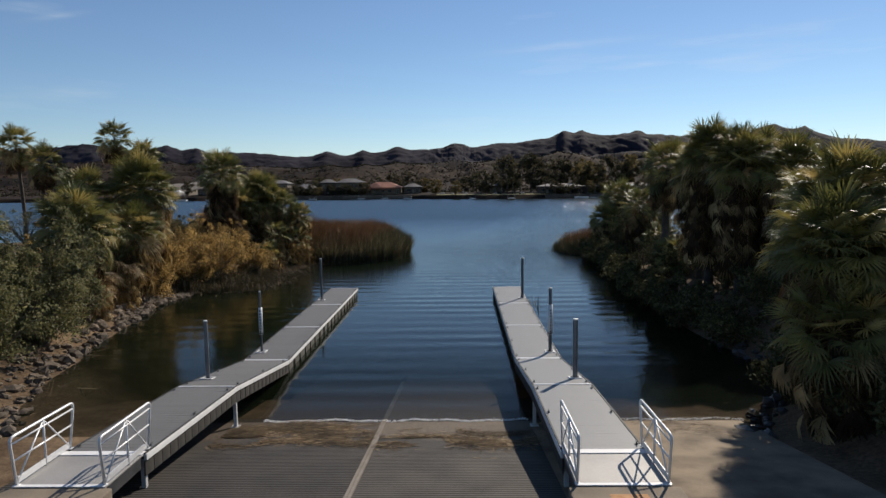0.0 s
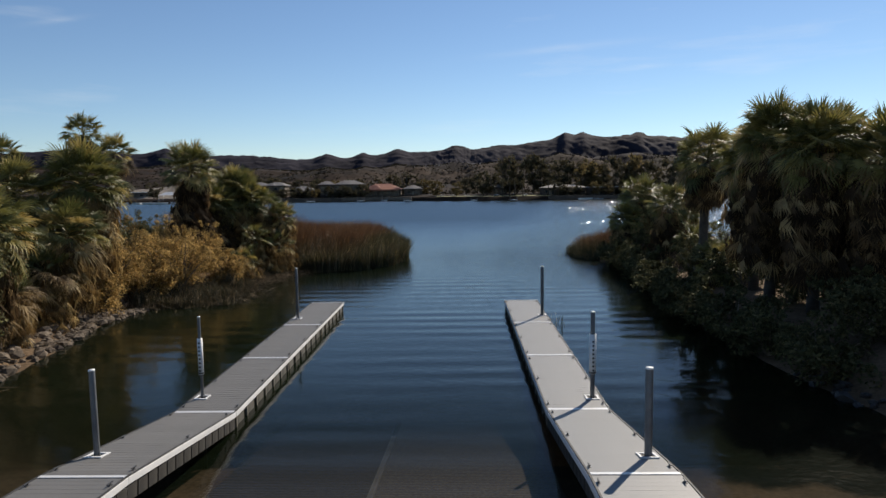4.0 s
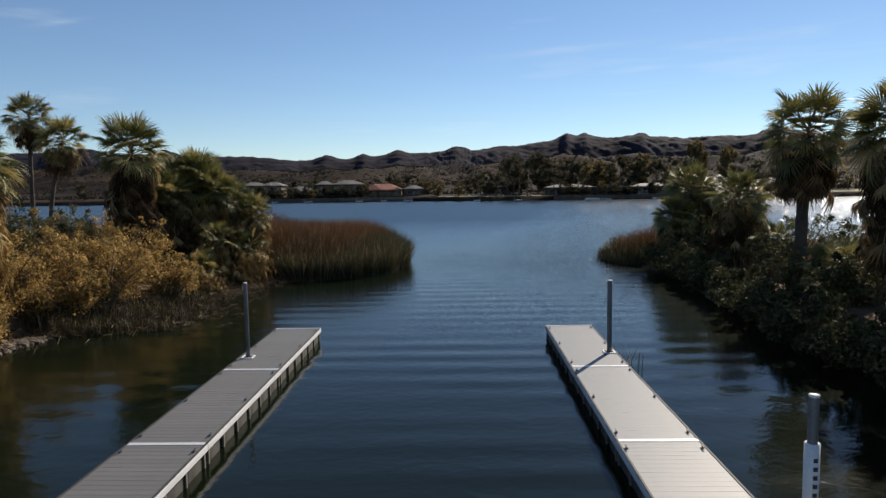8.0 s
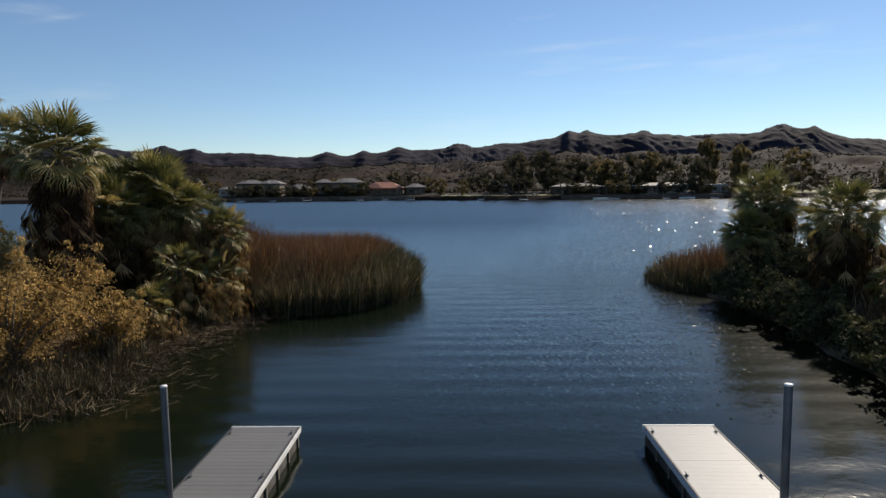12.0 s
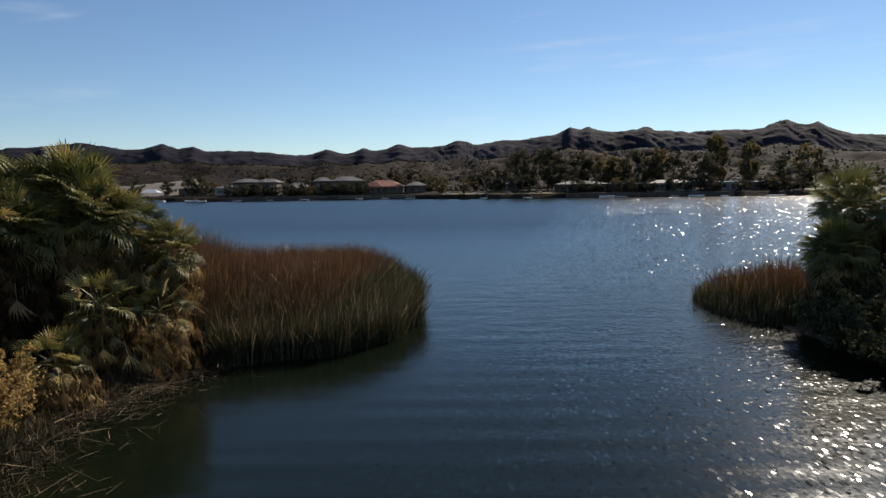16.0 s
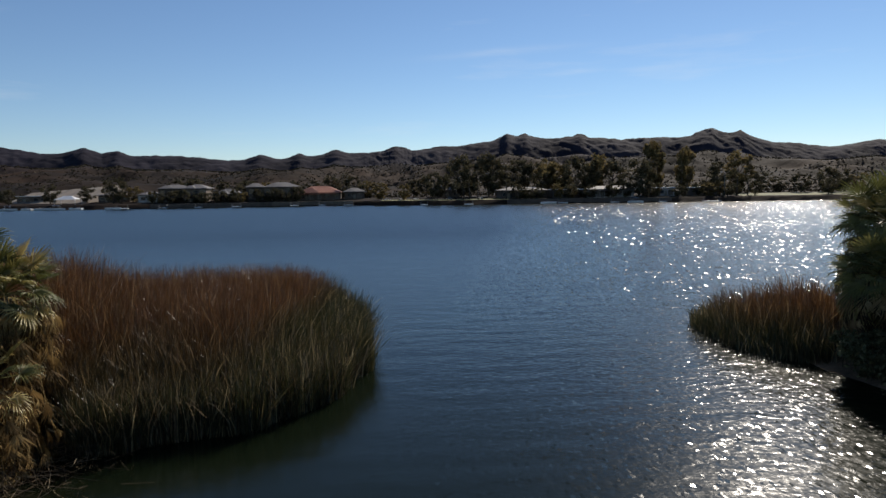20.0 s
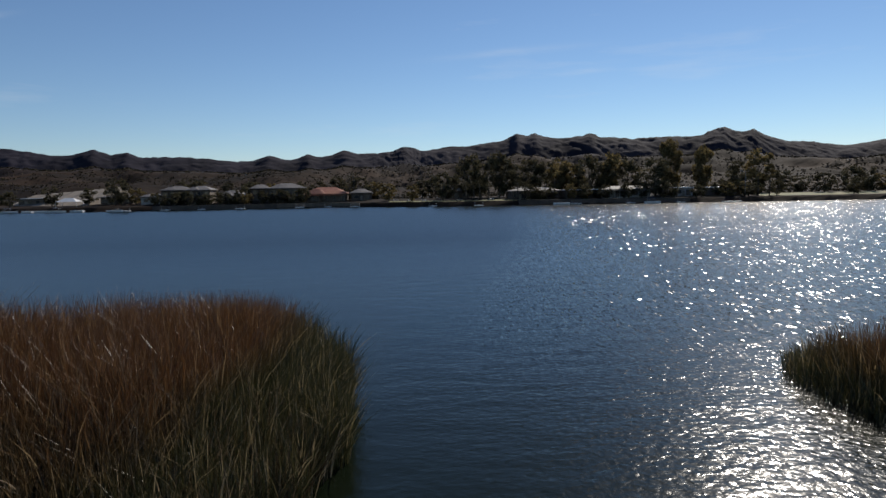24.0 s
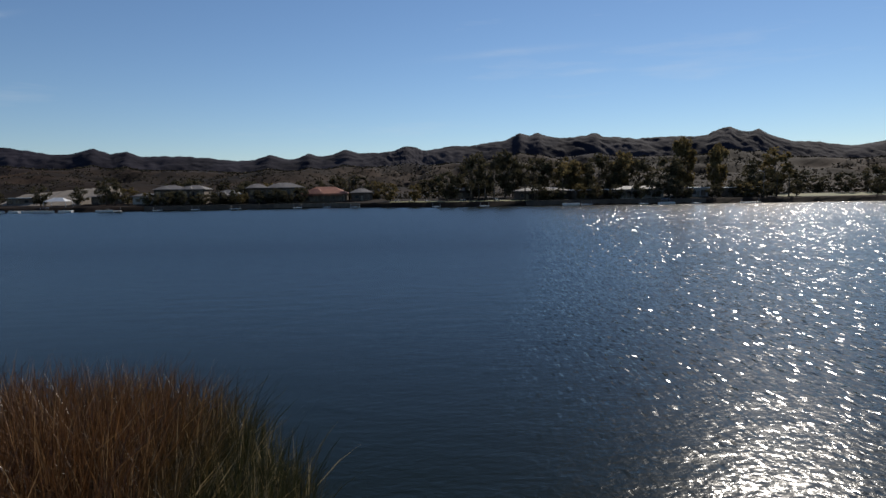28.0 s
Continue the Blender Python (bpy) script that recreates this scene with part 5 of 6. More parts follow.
def in_mat(x, y):
    e = along(MAT_EDGE, y) + 1.1 * (fbm(x * 0.9, y * 0.9, 3, 12) - 0.45)
    return (x < e) & (x > along(LEFT_SHORE, y) - 0.8) & (vnoise(x * 0.8, y * 0.8, 15) > 0.22 * smooth(-1.6, 0, x - e))


reed_bed("sedge", in_mat, (-18, -8.5, -5, 17), 16000, lambda x, y: 0.28 + 0.75 * smooth(0.2, 2.6, along(MAT_EDGE, y) - x) * (0.5 + vnoise(x * 1.3, y * 1.3, 17)), 204, "low dark sedge and dead stalks along the bank", M_SEDGE)
for k in range(3):
    x, y = ((6.35, -4.7), (6.2, -3.6), (12.0, 27.5))[k]
    reed_bed("reeds", lambda a, b: (a - x) ** 2 + (b - y) ** 2 < 0.3, (x - 1, x + 1, y - 1, y + 1), 26, lambda a, b: 0.9 + 0 * a + 0.0, 210 + k, "few thin reed stalks standing in the water")


def rock_mesh(seed, material, flat=0.65):
    r = random.Random(seed)
    bm = bmesh.new()
    bmesh.ops.create_icosphere(bm, subdivisions=1, radius=1)
    for v in bm.verts:
        v.co = Vector((v.co.x, v.co.y * 0.8, v.co.z * flat)) * r.uniform(0.72, 1.15)
    return done(bm, "rock", material)


ROCKS = {m.name: [rock_mesh(k, m) for k in range(7)] for m in (M_ROCK, M_SHADEROCK)}


def riprap(name, shore, y0, y1, side, count, label, material):
    r = random.Random(len(name) + count)
    root = thing(name, Matrix(), label, "rocks", "", "structure")
    for k in range(count):
        y = r.uniform(y0, y1)
        off = abs(r.gauss(0, 1.0)) - 0.5
        x = float(along(shore, y)) + side * off
        s = r.uniform(0.10, 0.24) if r.random() < 0.85 else r.uniform(0.24, 0.42)
        z = float(ground_z(x, y)) + s * 0.15
        child("rock", ROCKS[material.name][k % 7], root, pose(x, y, z, r.uniform(-25, 25), r.uniform(-25, 25), r.uniform(0, 360)) @ Matrix.Diagonal((s, s, s, 1)))


riprap("riprap", LEFT_SHORE, -25, 4, -1, 420, "tan and grey riprap stones along the bank", M_ROCK)
riprap("riprap", LEFT_SHORE, -9, 1.6, -1, 260, "bleached riprap stones heaped at the waterline", M_ROCK)
# right-bank stones, shade included in their colour
riprap("riprap", RIGHT_SHORE, -25, -12, 1, 100, "wet riprap stones toned dark for the shaded bank", M_SHADEROCK)


# ---- waterline litter on the ramp ----
def litter(name, box, count, size, material, seed, label, bands):
    rng = np.random.default_rng(seed)
    x = rng.uniform(box[0], box[1], count)
    band = rng.integers(0, len(bands), count)
    y = np.array([b[0] for b in bands])[band] + rng.normal(size=count) * np.array([b[1] for b in bands])[band] + 0.25 * np.sin(x * 1.7)
    keep = vnoise(x * 0.9, y * 1.4, seed) > 0.42
    x, y = x[keep], y[keep]
    n = len(x)
    a = rng.normal(size=n) * 0.6
    ln, w = size * rng.uniform(0.4, 1.6, n), size * rng.uniform(0.025, 0.06, n)
    dx, dy = np.cos(a), np.sin(a)
    z = np.maximum(ramp_z(y), 0.0) + rng.uniform(0.006, 0.05, n)
    rise = rng.normal(size=n) * 0.05 * ln
    p = np.stack([x, y, z], -1)
    u = np.stack([dx * ln, dy * ln, -dy * ln * SLOPE + rise], -1) * 0.5
    v = np.stack([-dy * w, dx * w, 0 * w], -1)
    q = np.stack([p - u - v, p + u - v * 0.6, p + u + v * 0.6, p - u + v], 1).reshape(-1, 3)
    thing(name, Matrix(), label, "debris", "", "stuff", fast_mesh(name, q, np.arange(n * 4).reshape(-1, 4), material))


litter("reed_litter", (-5.0, -0.68), 9000, 0.2, M_TWIG, 301, "brown matted reed litter washed up on the ramp", ((-24.3, 0.35), (-25.0, 0.4), (-25.6, 0.35)))
litter("reed_litter", (-5.0, -0.68), 2600, 0.22, M_STRAW, 303, "dry reed straw washed up on the ramp", ((-24.4, 0.4), (-26.0, 0.18), (-25.2, 0.5)))
litter("reed_litter", (-0.48, 3.9), 1800, 0.16, M_TWIG, 304, "dark line of twigs left by the water on the ramp", ((-25.05, 0.07), (-24.75, 0.1), (-25.1, 0.3)))
litter("reed_litter", (-0.48, 3.9), 3600, 0.22, M_STRAW, 305, "golden reed straw in a band across the ramp", ((-25.85, 0.13), (-25.75, 0.22), (-25.9, 0.45)))
litter("reed_litter", (4.0, 10.3), 900, 0.2, M_STRAW, 302, "dry reed straw washed up on the ramp", ((-24.0, 0.2), (-24.8, 0.4)))


def foam(x0, x1, count, seed):
    rng = np.random.default_rng(seed)
    x = rng.uniform(x0, x1, count)
    y = -23.34 + 0.05 * np.sin(x * 2.1) + 0.04 * np.sin(x * 5.3) + rng.normal(size=count) * 0.045
    s = rng.uniform(0.004, 0.014, count)
    base = np.array([[1, 0, 0], [0, 1, 0], [-1, 0, 0], [0, -1, 0]])
    q = np.stack([x, y, 0.012 + 0 * x], -1)[:, None, :] + base[None] * s[:, None, None] * np.array([1.8, 0.9, 1])
    top = q.copy()
    top[:, :, 2] += 0.012
    co = np.concatenate([q, top], 1).reshape(-1, 3)
    b = (np.arange(count) * 8)[:, None]
    f = np.concatenate([b + np.array([i]) for i in ((4, 5, 6, 7), (0, 1, 5, 4), (1, 2, 6, 5), (2, 3, 7, 6), (3, 0, 4, 7))], 0)
    thing("foam", Matrix(), "thin line of white foam at the water's edge", "foam", "", "stuff", fast_mesh("foam", co, f, M_FOAM))


foam(-4.4, 3.95, 1700, 311)
foam(6.0, 10.5, 450, 312)


def fallen_stalks(shore, y0, y1, side, count, seed):
    """Dead reed stalks and twigs lying out over the water's edge."""
    rng = np.random.default_rng(seed)
    y = rng.uniform(y0, y1, count)
    x = along(shore, y) + side * rng.normal(size=count) * 1.1
    z = np.maximum(ground_z(x, y), 0) + rng.uniform(0.02, 0.45, count)
    a, tip = rng.uniform(0, 2 * np.pi, count), rng.normal(size=count) * 0.22
    ln, w = rng.uniform(0.2, 0.95, count), rng.uniform(0.004, 0.010, count)
    u = np.stack([np.cos(a) * ln, np.sin(a) * ln, tip * ln], -1) * 0.5
    v = np.stack([-np.sin(a) * w, np.cos(a) * w, w * 0.6], -1)
    p = np.stack([x, y, np.maximum(z, np.abs(u[:, 2]) + 0.02)], -1)
    q = np.stack([p - u - v, p + u - v * 0.5, p + u + v * 0.5, p - u + v], 1).reshape(-1, 3)
    thing("fallen_stalks", Matrix(), "dead stalks and twigs lying along the bank", "debris", "", "stuff", fast_mesh("fallen_stalks", q, np.arange(count * 4).reshape(-1, 4), M_TWIG))


fallen_stalks(LEFT_SHORE, -6, 16, 1, 900, 331)
fallen_stalks([(v, e - 0.9) for v, e in MAT_EDGE], -5, 15, 1, 1500, 335)
fallen_stalks(LEFT_SHORE, -24, -6, 1, 500, 332)
fallen_stalks(((8, -13.6), (14, -12.2), (20, -11.2)), 9, 19.5, 1, 1800, 334)


# ---- the far shore: houses, trees, jetties and boats ----
M_WALL_TAN = surface("tan_stucco", (0.10, 0.08, 0.062), (0.16, 0.125, 0.095), 0.4, 0.9, 0, 0.2, 8)
M_WALL_WHITE = surface("white_stucco", (0.30, 0.29, 0.27), (0.42, 0.40, 0.38), 0.4, 0.9, 0, 0.2, 8)
M_WALL_BROWN = surface("brown_stucco", (0.065, 0.05, 0.04), (0.11, 0.083, 0.064), 0.4, 0.9, 0, 0.2, 8)
M_ROOF_GREY = surface("grey_tile_roof", (0.10, 0.09, 0.086), (0.17, 0.155, 0.145), 0.5, 0.7, 0, 0.4, 4)
M_ROOF_RED = surface("red_tile_roof", (0.34, 0.12, 0.07), (0.46, 0.19, 0.11), 0.5, 0.7, 0, 0.4, 4)
M_ROOF_WHITE = surface("white_metal_roof", (0.68, 0.68, 0.67), (0.80, 0.80, 0.79), 0.4, 0.4, 0, 0.1, 6)
M_GLASS, _nt, _b = nodes_of("window_glass")
_b.inputs["Base Color"].default_value = (0.02, 0.025, 0.03, 1)
_b.inputs["Roughness"].default_value = 0.08
M_LAWN = surface("mown_grass", (0.10, 0.11, 0.03), (0.20, 0.18, 0.06), 0.15, 0.9, 0, 0.3, 6)
M_ROAD = surface("pale_gravel", (0.16, 0.132, 0.105), (0.235, 0.2, 0.158), 0.1, 0.9, 0, 0.3, 4)
M_BLUE = surface("blue_canvas", (0.05, 0.10, 0.20), (0.08, 0.14, 0.26), 1, 0.7)


def hip_roof(w, d, h, over, material, ridge=0.45):
    """A hipped roof over a w by d house, with a fascia."""
    W, D = w / 2 + over, d / 2 + over
    r = max(W - D, 0.0) if W > D else 0.0
    r = max(r, W * ridge * 0.6)
    v = [(-W, -D, 0), (W, -D, 0), (W, D, 0), (-W, D, 0), (-W, -D, 0.25), (W, -D, 0.25), (W, D, 0.25), (-W, D, 0.25), (-r, 0, h), (r, 0, h)]
    f = [(3, 2, 1, 0), (0, 1, 5, 4), (1, 2, 6, 5), (2, 3, 7, 6), (3, 0, 4, 7), (4, 5, 9, 8), (5, 6, 9), (6, 7, 8, 9), (7, 4, 8)]
    return mesh_from("roof", v, f, material)


def house(x, back, w, d, storeys, wall, roof, label, porch=False, roof_h=2.0, flat=False):
    """A shoreline house: walls, roof, windows with frames, a door and a porch where it has one."""
    y = float(along(FAR_SHORE, x)) + back + d / 2
    z = float(ground_z(x, y)) - 0.1
    root = thing("house", pose(x, y, z, 0, 0, random.Random(int(x * 7)).uniform(-6, 6) + 5), label, "house", "shore houses")
    H = 2.9 * storeys + 0.3
    child("wall", box_mesh("wall", -w / 2, -d / 2, -0.6, w / 2, d / 2, H, wall, 0.03), root)
    if flat:
        child("roof", box_mesh("roof", -w / 2 - 0.5, -d / 2 - 0.9, H + 0.002, w / 2 + 0.5, d / 2 + 0.5, H + 0.28, roof, 0.04), root)
    else:
        child("roof", hip_roof(w, d, roof_h, 0.7, roof), root, pose(0, 0, H + 0.003))
        child("roof_wing", hip_roof(w * 0.42, d * 0.5, roof_h * 0.8, 0.6, roof), root, pose(-w * 0.22, -d * 0.32, H + 0.01))
    n = max(2, int(w / 3.2))
    for s in range(storeys):
        for k in range(n):
            wx = -w / 2 + w * (k + 0.5) / n
            tall = 2.1 if (k + s) % 3 == 1 else 1.3
            z0 = 2.9 * s + (0.25 if tall > 2 else 1.0)
            ww = min(1.9, w / n * 0.6)
            win = child("window", box_mesh("window", -ww / 2 - 0.09, -0.05, -0.09, ww / 2 + 0.09, 0.02, tall + 0.09, M_BATTEN, 0.01), root, pose(wx, -d / 2, z0), "window with weathered frame")
            child("pane", box_mesh("pane", -ww / 2, -0.07, 0, ww / 2, -0.052, tall, M_GLASS), win)
    child("door", box_mesh("door", -0.5, -0.06, 0.0, 0.5, 0.02, 2.05, M_BATTEN, 0.01), root, pose(w * 0.5 / n - w / 2 + w / n / 2 - 0.05, -d / 2, 0.05), "plain timber door")
    if porch:
        child("porch_roof", box_mesh("porch_roof", -w * 0.42, -d / 2 - 2.6, 2.75, w * 0.42, -d / 2 - 0.02, 2.95, roof, 0.03), root)
        for k in range(5):
            px = -w * 0.4 + w * 0.8 * k / 4
            child("post", box_mesh("post", px - 0.1, -d / 2 - 2.5, -0.3, px + 0.1, -d / 2 - 2.3, 2.748, wall, 0.01), root)
    return root


house(-104, 16, 13, 10, 2, M_WALL_BROWN, M_ROOF_GREY, "two-storey brown house with grey hipped roof", True)
house(-93, 14, 10, 10, 2, M_WALL_TAN, M_ROOF_GREY, "two-storey tan house with grey hipped roof", True)
house(-79, 15, 11, 10, 1, M_WALL_BROWN, M_ROOF_GREY, "low brown house with grey roof", True, 2.6)
house(-67.5, 18, 8, 9, 2, M_WALL_BROWN, M_ROOF_GREY, "two-storey brown house with grey hipped roof")
house(-55, 15, 16, 11, 2, M_WALL_TAN, M_ROOF_GREY, "large two-storey tan house with pale grey roof", True, 2.4)
house(-37, 14, 19, 11, 1, M_WALL_TAN, M_ROOF_RED, "single-storey tan house with red tile roof", True, 3.2)
house(-21, 20, 9, 8, 1, M_WALL_BROWN, M_ROOF_GREY, "low brown house among trees")
house(22, 34, 12, 7, 1, M_WALL_TAN, M_ROOF_GREY, "low pale house behind the lawn", False, 1.4)
house(53, 12, 20, 9, 1, M_WALL_BROWN, M_ROOF_GREY, "long low brown house by the water", True, 1.5)
house(72, 13, 14, 9, 1, M_WALL_TAN, M_ROOF_WHITE, "low house with a pale flat roof", False, 1.2, True)
house(89, 11, 19, 9, 1, M_WALL_WHITE, M_ROOF_GREY, "long pale house by the water", True, 1.5)
house(112, 16, 8, 7, 1, M_WALL_WHITE, M_ROOF_WHITE, "small pale house with a white flat roof", False, 1.2, True)
house(127, 14, 12, 8, 1, M_WALL_TAN, M_ROOF_WHITE, "tan house with a white flat roof", False, 1.2, True)
house(-116, 20, 9, 8, 1, M_WALL_WHITE, M_ROOF_GREY, "small pale house with grey roof", False, 1.6)
house(-135, 24, 14, 7, 1, M_WALL_BROWN, M_ROOF_GREY, "low brown house under the embankment", False, 1.2)
house(-178, 26, 14, 8, 1, M_WALL_TAN, M_ROOF_WHITE, "low tan house with white roof", False, 1.2, True)


def shore_strip(name, x0, x1, d0, d1, lift, material, label, category, n=16):
    """A sheet that lies on the far bank between two distances from the shore."""
    vs, fs = [], []
    for k in range(n + 1):
        x = x0 + (x1 - x0) * k / n
        s = float(along(FAR_SHORE, x))
        for j in range(5):
            y = s + d0 + (d1 - d0) * j / 4
            vs.append((x, y, float(ground_z(x, y)) + lift))
    for k in range(n):
        for j in range(4):
            a = k * 5 + j
            fs.append((a, a + 1, a + 6, a + 5))
    thing(name, Matrix(), label, category, "", "structure", mesh_from(name, vs, fs, material, True))


shore_strip("lawn", -8, 46, 1.5, 13, 0.06, M_LAWN, "sunlit yellow-green lawn by the river", "lawn", 40)
shore_strip("lawn", 140, 210, 8, 24, 0.06, M_LAWN, "pale green field by the river", "lawn", 40)
shore_strip("gravel_bank", -172, -126, 52, 78, 0.15, M_ROAD, "pale bare gravel embankment", "embankment", 30)


def berm(x0, x1, y, h0, h1, depth):
    """A bare earth ramp that climbs along the far bank."""
    n, vs, fs = 24, [], []
    for k in range(n + 1):
        s = k / n
        x, top = x0 + (x1 - x0) * s, h0 + (h1 - h0) * s + 0.25 * math.sin(k * 1.7)
        z = float(ground_z(x, y)) - 0.4
        vs += [(x, y - top * 3.2, z), (x, y - 1.5, top - 0.2), (x, y + depth, top), (x, y + depth + top, z)]
    for k in range(n):
        for j in range(3):
            a = k * 4 + j
            fs.append((a, a + 4, a + 5, a + 1))
    fs += [(0, 1, 2, 3), (n * 4 + 3, n * 4 + 2, n * 4 + 1, n * 4)]
    thing("embankment", Matrix(), "pale bare gravel ramp climbing along the far bank", "embankment", "", "structure", mesh_from("embankment", vs, fs, M_ROAD))


berm(-190, -147, 352, 7.6, 11.0, 6)


def seawall(x0, x1, material, label):
    n = 12
    vs, fs = [], []
    for k in range(n + 1):
        x = x0 + (x1 - x0) * k / n
        y = float(along(FAR_SHORE, x))
        vs += [(x, y - 0.5, -0.6), (x, y - 0.5, 2.0), (x, y + 0.2, 2.0), (x, y + 0.2, -0.6)]
    for k in range(n):
        for j in range(4):
            a, b = k * 4 + j, k * 4 + (j + 1) % 4
            fs.append((a, b, b + 4, a + 4))
    fs += [(3, 2, 1, 0), (n * 4, n * 4 + 1, n * 4 + 2, n * 4 + 3)]
    thing("seawall", Matrix(), label, "seawall", "", "structure", mesh_from("seawall", vs, fs, material))


seawall(-108, -56, M_WALL_BROWN, "brown block seawall along the river")
seawall(-55.9, -20, M_WALL_TAN, "tan block seawall along the river")
seawall(44, 108, M_WALL_BROWN, "brown block seawall along the river")


def jetty(x, length):
    y = float(along(FAR_SHORE, x))
    root = thing("jetty", pose(x, y, 0), "small white floating jetty on the far shore", "jetty", "far jetties")
    child("deck", box_mesh("deck", -length / 2, -3.2, 0.2, length / 2, -1.2, 0.4, M_WHITE, 0.03), root)
    child("gangway", box_mesh("gangway", -0.6, -1.19, 0.4, 0.6, 0.1, 0.5, M_WHITE, 0.02), root)
    for sx in (-1, 1):
        child("post", tube_mesh("post", ((sx * length * 0.45, -2.2, -1.5), (sx * length * 0.45, -2.2, 1.6)), 0.1, M_PILE, 8), root)


for x, l in ((-119, 5), (-102, 3.5), (-87, 3), (-71, 4), (-46, 3.5), (-34, 3), (-22, 4), (10, 3), (28, 3.5), (66, 4), (86, 3), (122, 7), (104, 3)):
    jetty(x, l)


def boat(x, off, turn, canopy):
    y = float(along(FAR_SHORE, x)) - off
    root = thing("motor_boat", pose(x, y, 0, 0, 0, turn), "white motor boat moored at the far shore", "boat", "moored boats")
    vs, fs = [], []
    L, W = 6.2, 2.2
    prof = ((-0.5, 0.85), (-0.2, 1.0), (0.2, 0.9), (0.42, 0.45), (0.52, 0.04))
    for s, w in prof:
        for z, k in ((-0.25, 0.45), (0.35, 0.9), (0.85, 1.0)):
            vs += [(s * L, -w * W / 2 * k, z), (s * L, w * W / 2 * k, z)]
    for i in range(len(prof) - 1):
        a, b = i * 6, i * 6 + 6
        fs += [(a, b, b + 2, a + 2), (a + 2, b + 2, b + 4, a + 4), (a + 1, a + 3, b + 3, b + 1), (a + 3, a + 5, b + 5, b + 3), (a + 4, b + 4, b + 5, a + 5), (a, a + 1, b + 1, b)]
    fs += [(0, 2, 3, 1), (2, 4, 5, 3)]
    child("hull", mesh_from("hull", vs, fs, M_WHITE), root)
    child("windscreen", box_mesh("windscreen", 0.5, -0.8, 0.86, 0.6, 0.8, 1.4, M_GLASS, 0.02), root)
    if canopy:
        child("canopy", box_mesh("canopy", -1.8, -1.0, 2.0, 0.6, 1.0, 2.1, M_BLUE, 0.03), root)
        for px, py in ((-1.7, -0.9), (-1.7, 0.9), (0.5, -0.9), (0.5, 0.9)):
            child("strut", tube_mesh("strut", ((px, py, 0.8), (px, py, 2.0)), 0.03, M_ALU, 5), root)


for k, (x, off, turn) in enumerate(((-172, 4, 20), (-163, 5, 160), (-156, 4, 15), (-148, 5, 0), (-140, 4, 170), (-122, 5, 10), (93, 5, 5), (60, 4, 175))):
    boat(x, off, turn, k % 3 == 0)


def tent(x, back, w):
    y = float(along(FAR_SHORE, x)) + back
    root = thing("shade_tent", pose(x, y, float(ground_z(x, y)) - 0.05), "white shade tent on the far bank", "tent")
    child("canopy", mesh_from("canopy", [(-w, -3, 2.6), (w, -3, 2.6), (w, 3, 2.6), (-w, 3, 2.6), (-w * 0.4, 0, 4.2), (w * 0.4, 0, 4.2)],
                              [(0, 1, 5, 4), (1, 2, 5), (2, 3, 4, 5), (3, 0, 4)], M_ROOF_WHITE), root)
    for sx in (-1, 1):
        for sy in (-3, 3):
            child("pole", tube_mesh("pole", ((sx * w, sy, 0), (sx * w, sy, 2.62)), 0.06, M_ALU, 6), root)


tent(-150, 8, 4.5)


def picnic_table(x, back, turn):
    y = float(along(FAR_SHORE, x)) + back
    root = thing("picnic_table", pose(x, y, float(ground_z(x, y)) + 0.05, 0, 0, turn), "white picnic table with benches on the lawn", "table", "lawn tables")
    child("tabletop", box_mesh("tabletop", -1.2, -0.4, 0.7, 1.2, 0.4, 0.76, M_WHITE, 0.01), root)
    for sy in (-1, 1):
        child("bench", box_mesh("bench", -1.2, sy * 0.75 - 0.14, 0.42, 1.2, sy * 0.75 + 0.14, 0.47, M_WHITE, 0.01), root)
    for sx in (-1, 1):
        child("leg", box_mesh("leg", sx * 0.85 - 0.05, -0.7, 0.0, sx * 0.85 + 0.05, 0.7, 0.418, M_BATTEN, 0.01), root)
        child("post", box_mesh("post", sx * 0.85 - 0.05, -0.06, 0.42, sx * 0.85 + 0.05, 0.06, 0.698, M_BATTEN, 0.01), root)


for k, (x, back) in enumerate(((-5, 8), (1, 10), (7, 8), (21, 9), (34, 8))):
    picnic_table(x, back, 12 * k - 20)
ly = float(along(FAR_SHORE, 131)) + 6
lamp = thing("light_pole", pose(131, ly, float(ground_z(131, ly)) - 0.1), "tall slim light pole on the far shore", "light pole")
child("pole", tube_mesh("pole", ((0, 0, 0), (0, 0, 9.6)), (0.14, 0.09), M_PILE, 8), lamp)
child("arm", tube_mesh("arm", ((0, 0, 9.5), (-1.4, 0, 9.9)), 0.06, M_PILE, 6), lamp)
child("lamp_head", box_mesh("lamp_head", -1.9, -0.2, 9.8, -1.3, 0.2, 9.98, M_WHITE, 0.03), lamp)


def crown_mesh(seed, material, tall):
    """A tree crown of a unit-size tree: clumps of leaves on an uneven outline, with gaps."""
    rng, r = np.random.default_rng(seed), random.Random(seed)
    cs, rs = [], []
    for k in range(34):
        az, s = r.uniform(0, 6.283), r.random()
        z = 0.12 + 0.82 * s
        out = 0.36 * math.sin(math.pi * min(1, max(0.12, (z - 0.1) / 0.95))) ** 0.7 * r.uniform(0.35, 1.0)
        if tall:
            out *= 0.6
        cs.append((math.cos(az) * out, math.sin(az) * out, z))
        rs.append(r.uniform(0.07, 0.13))
    return fast_mesh("crown", *leaf_cloud(cs, rs, 1400, 0.042, rng), material)


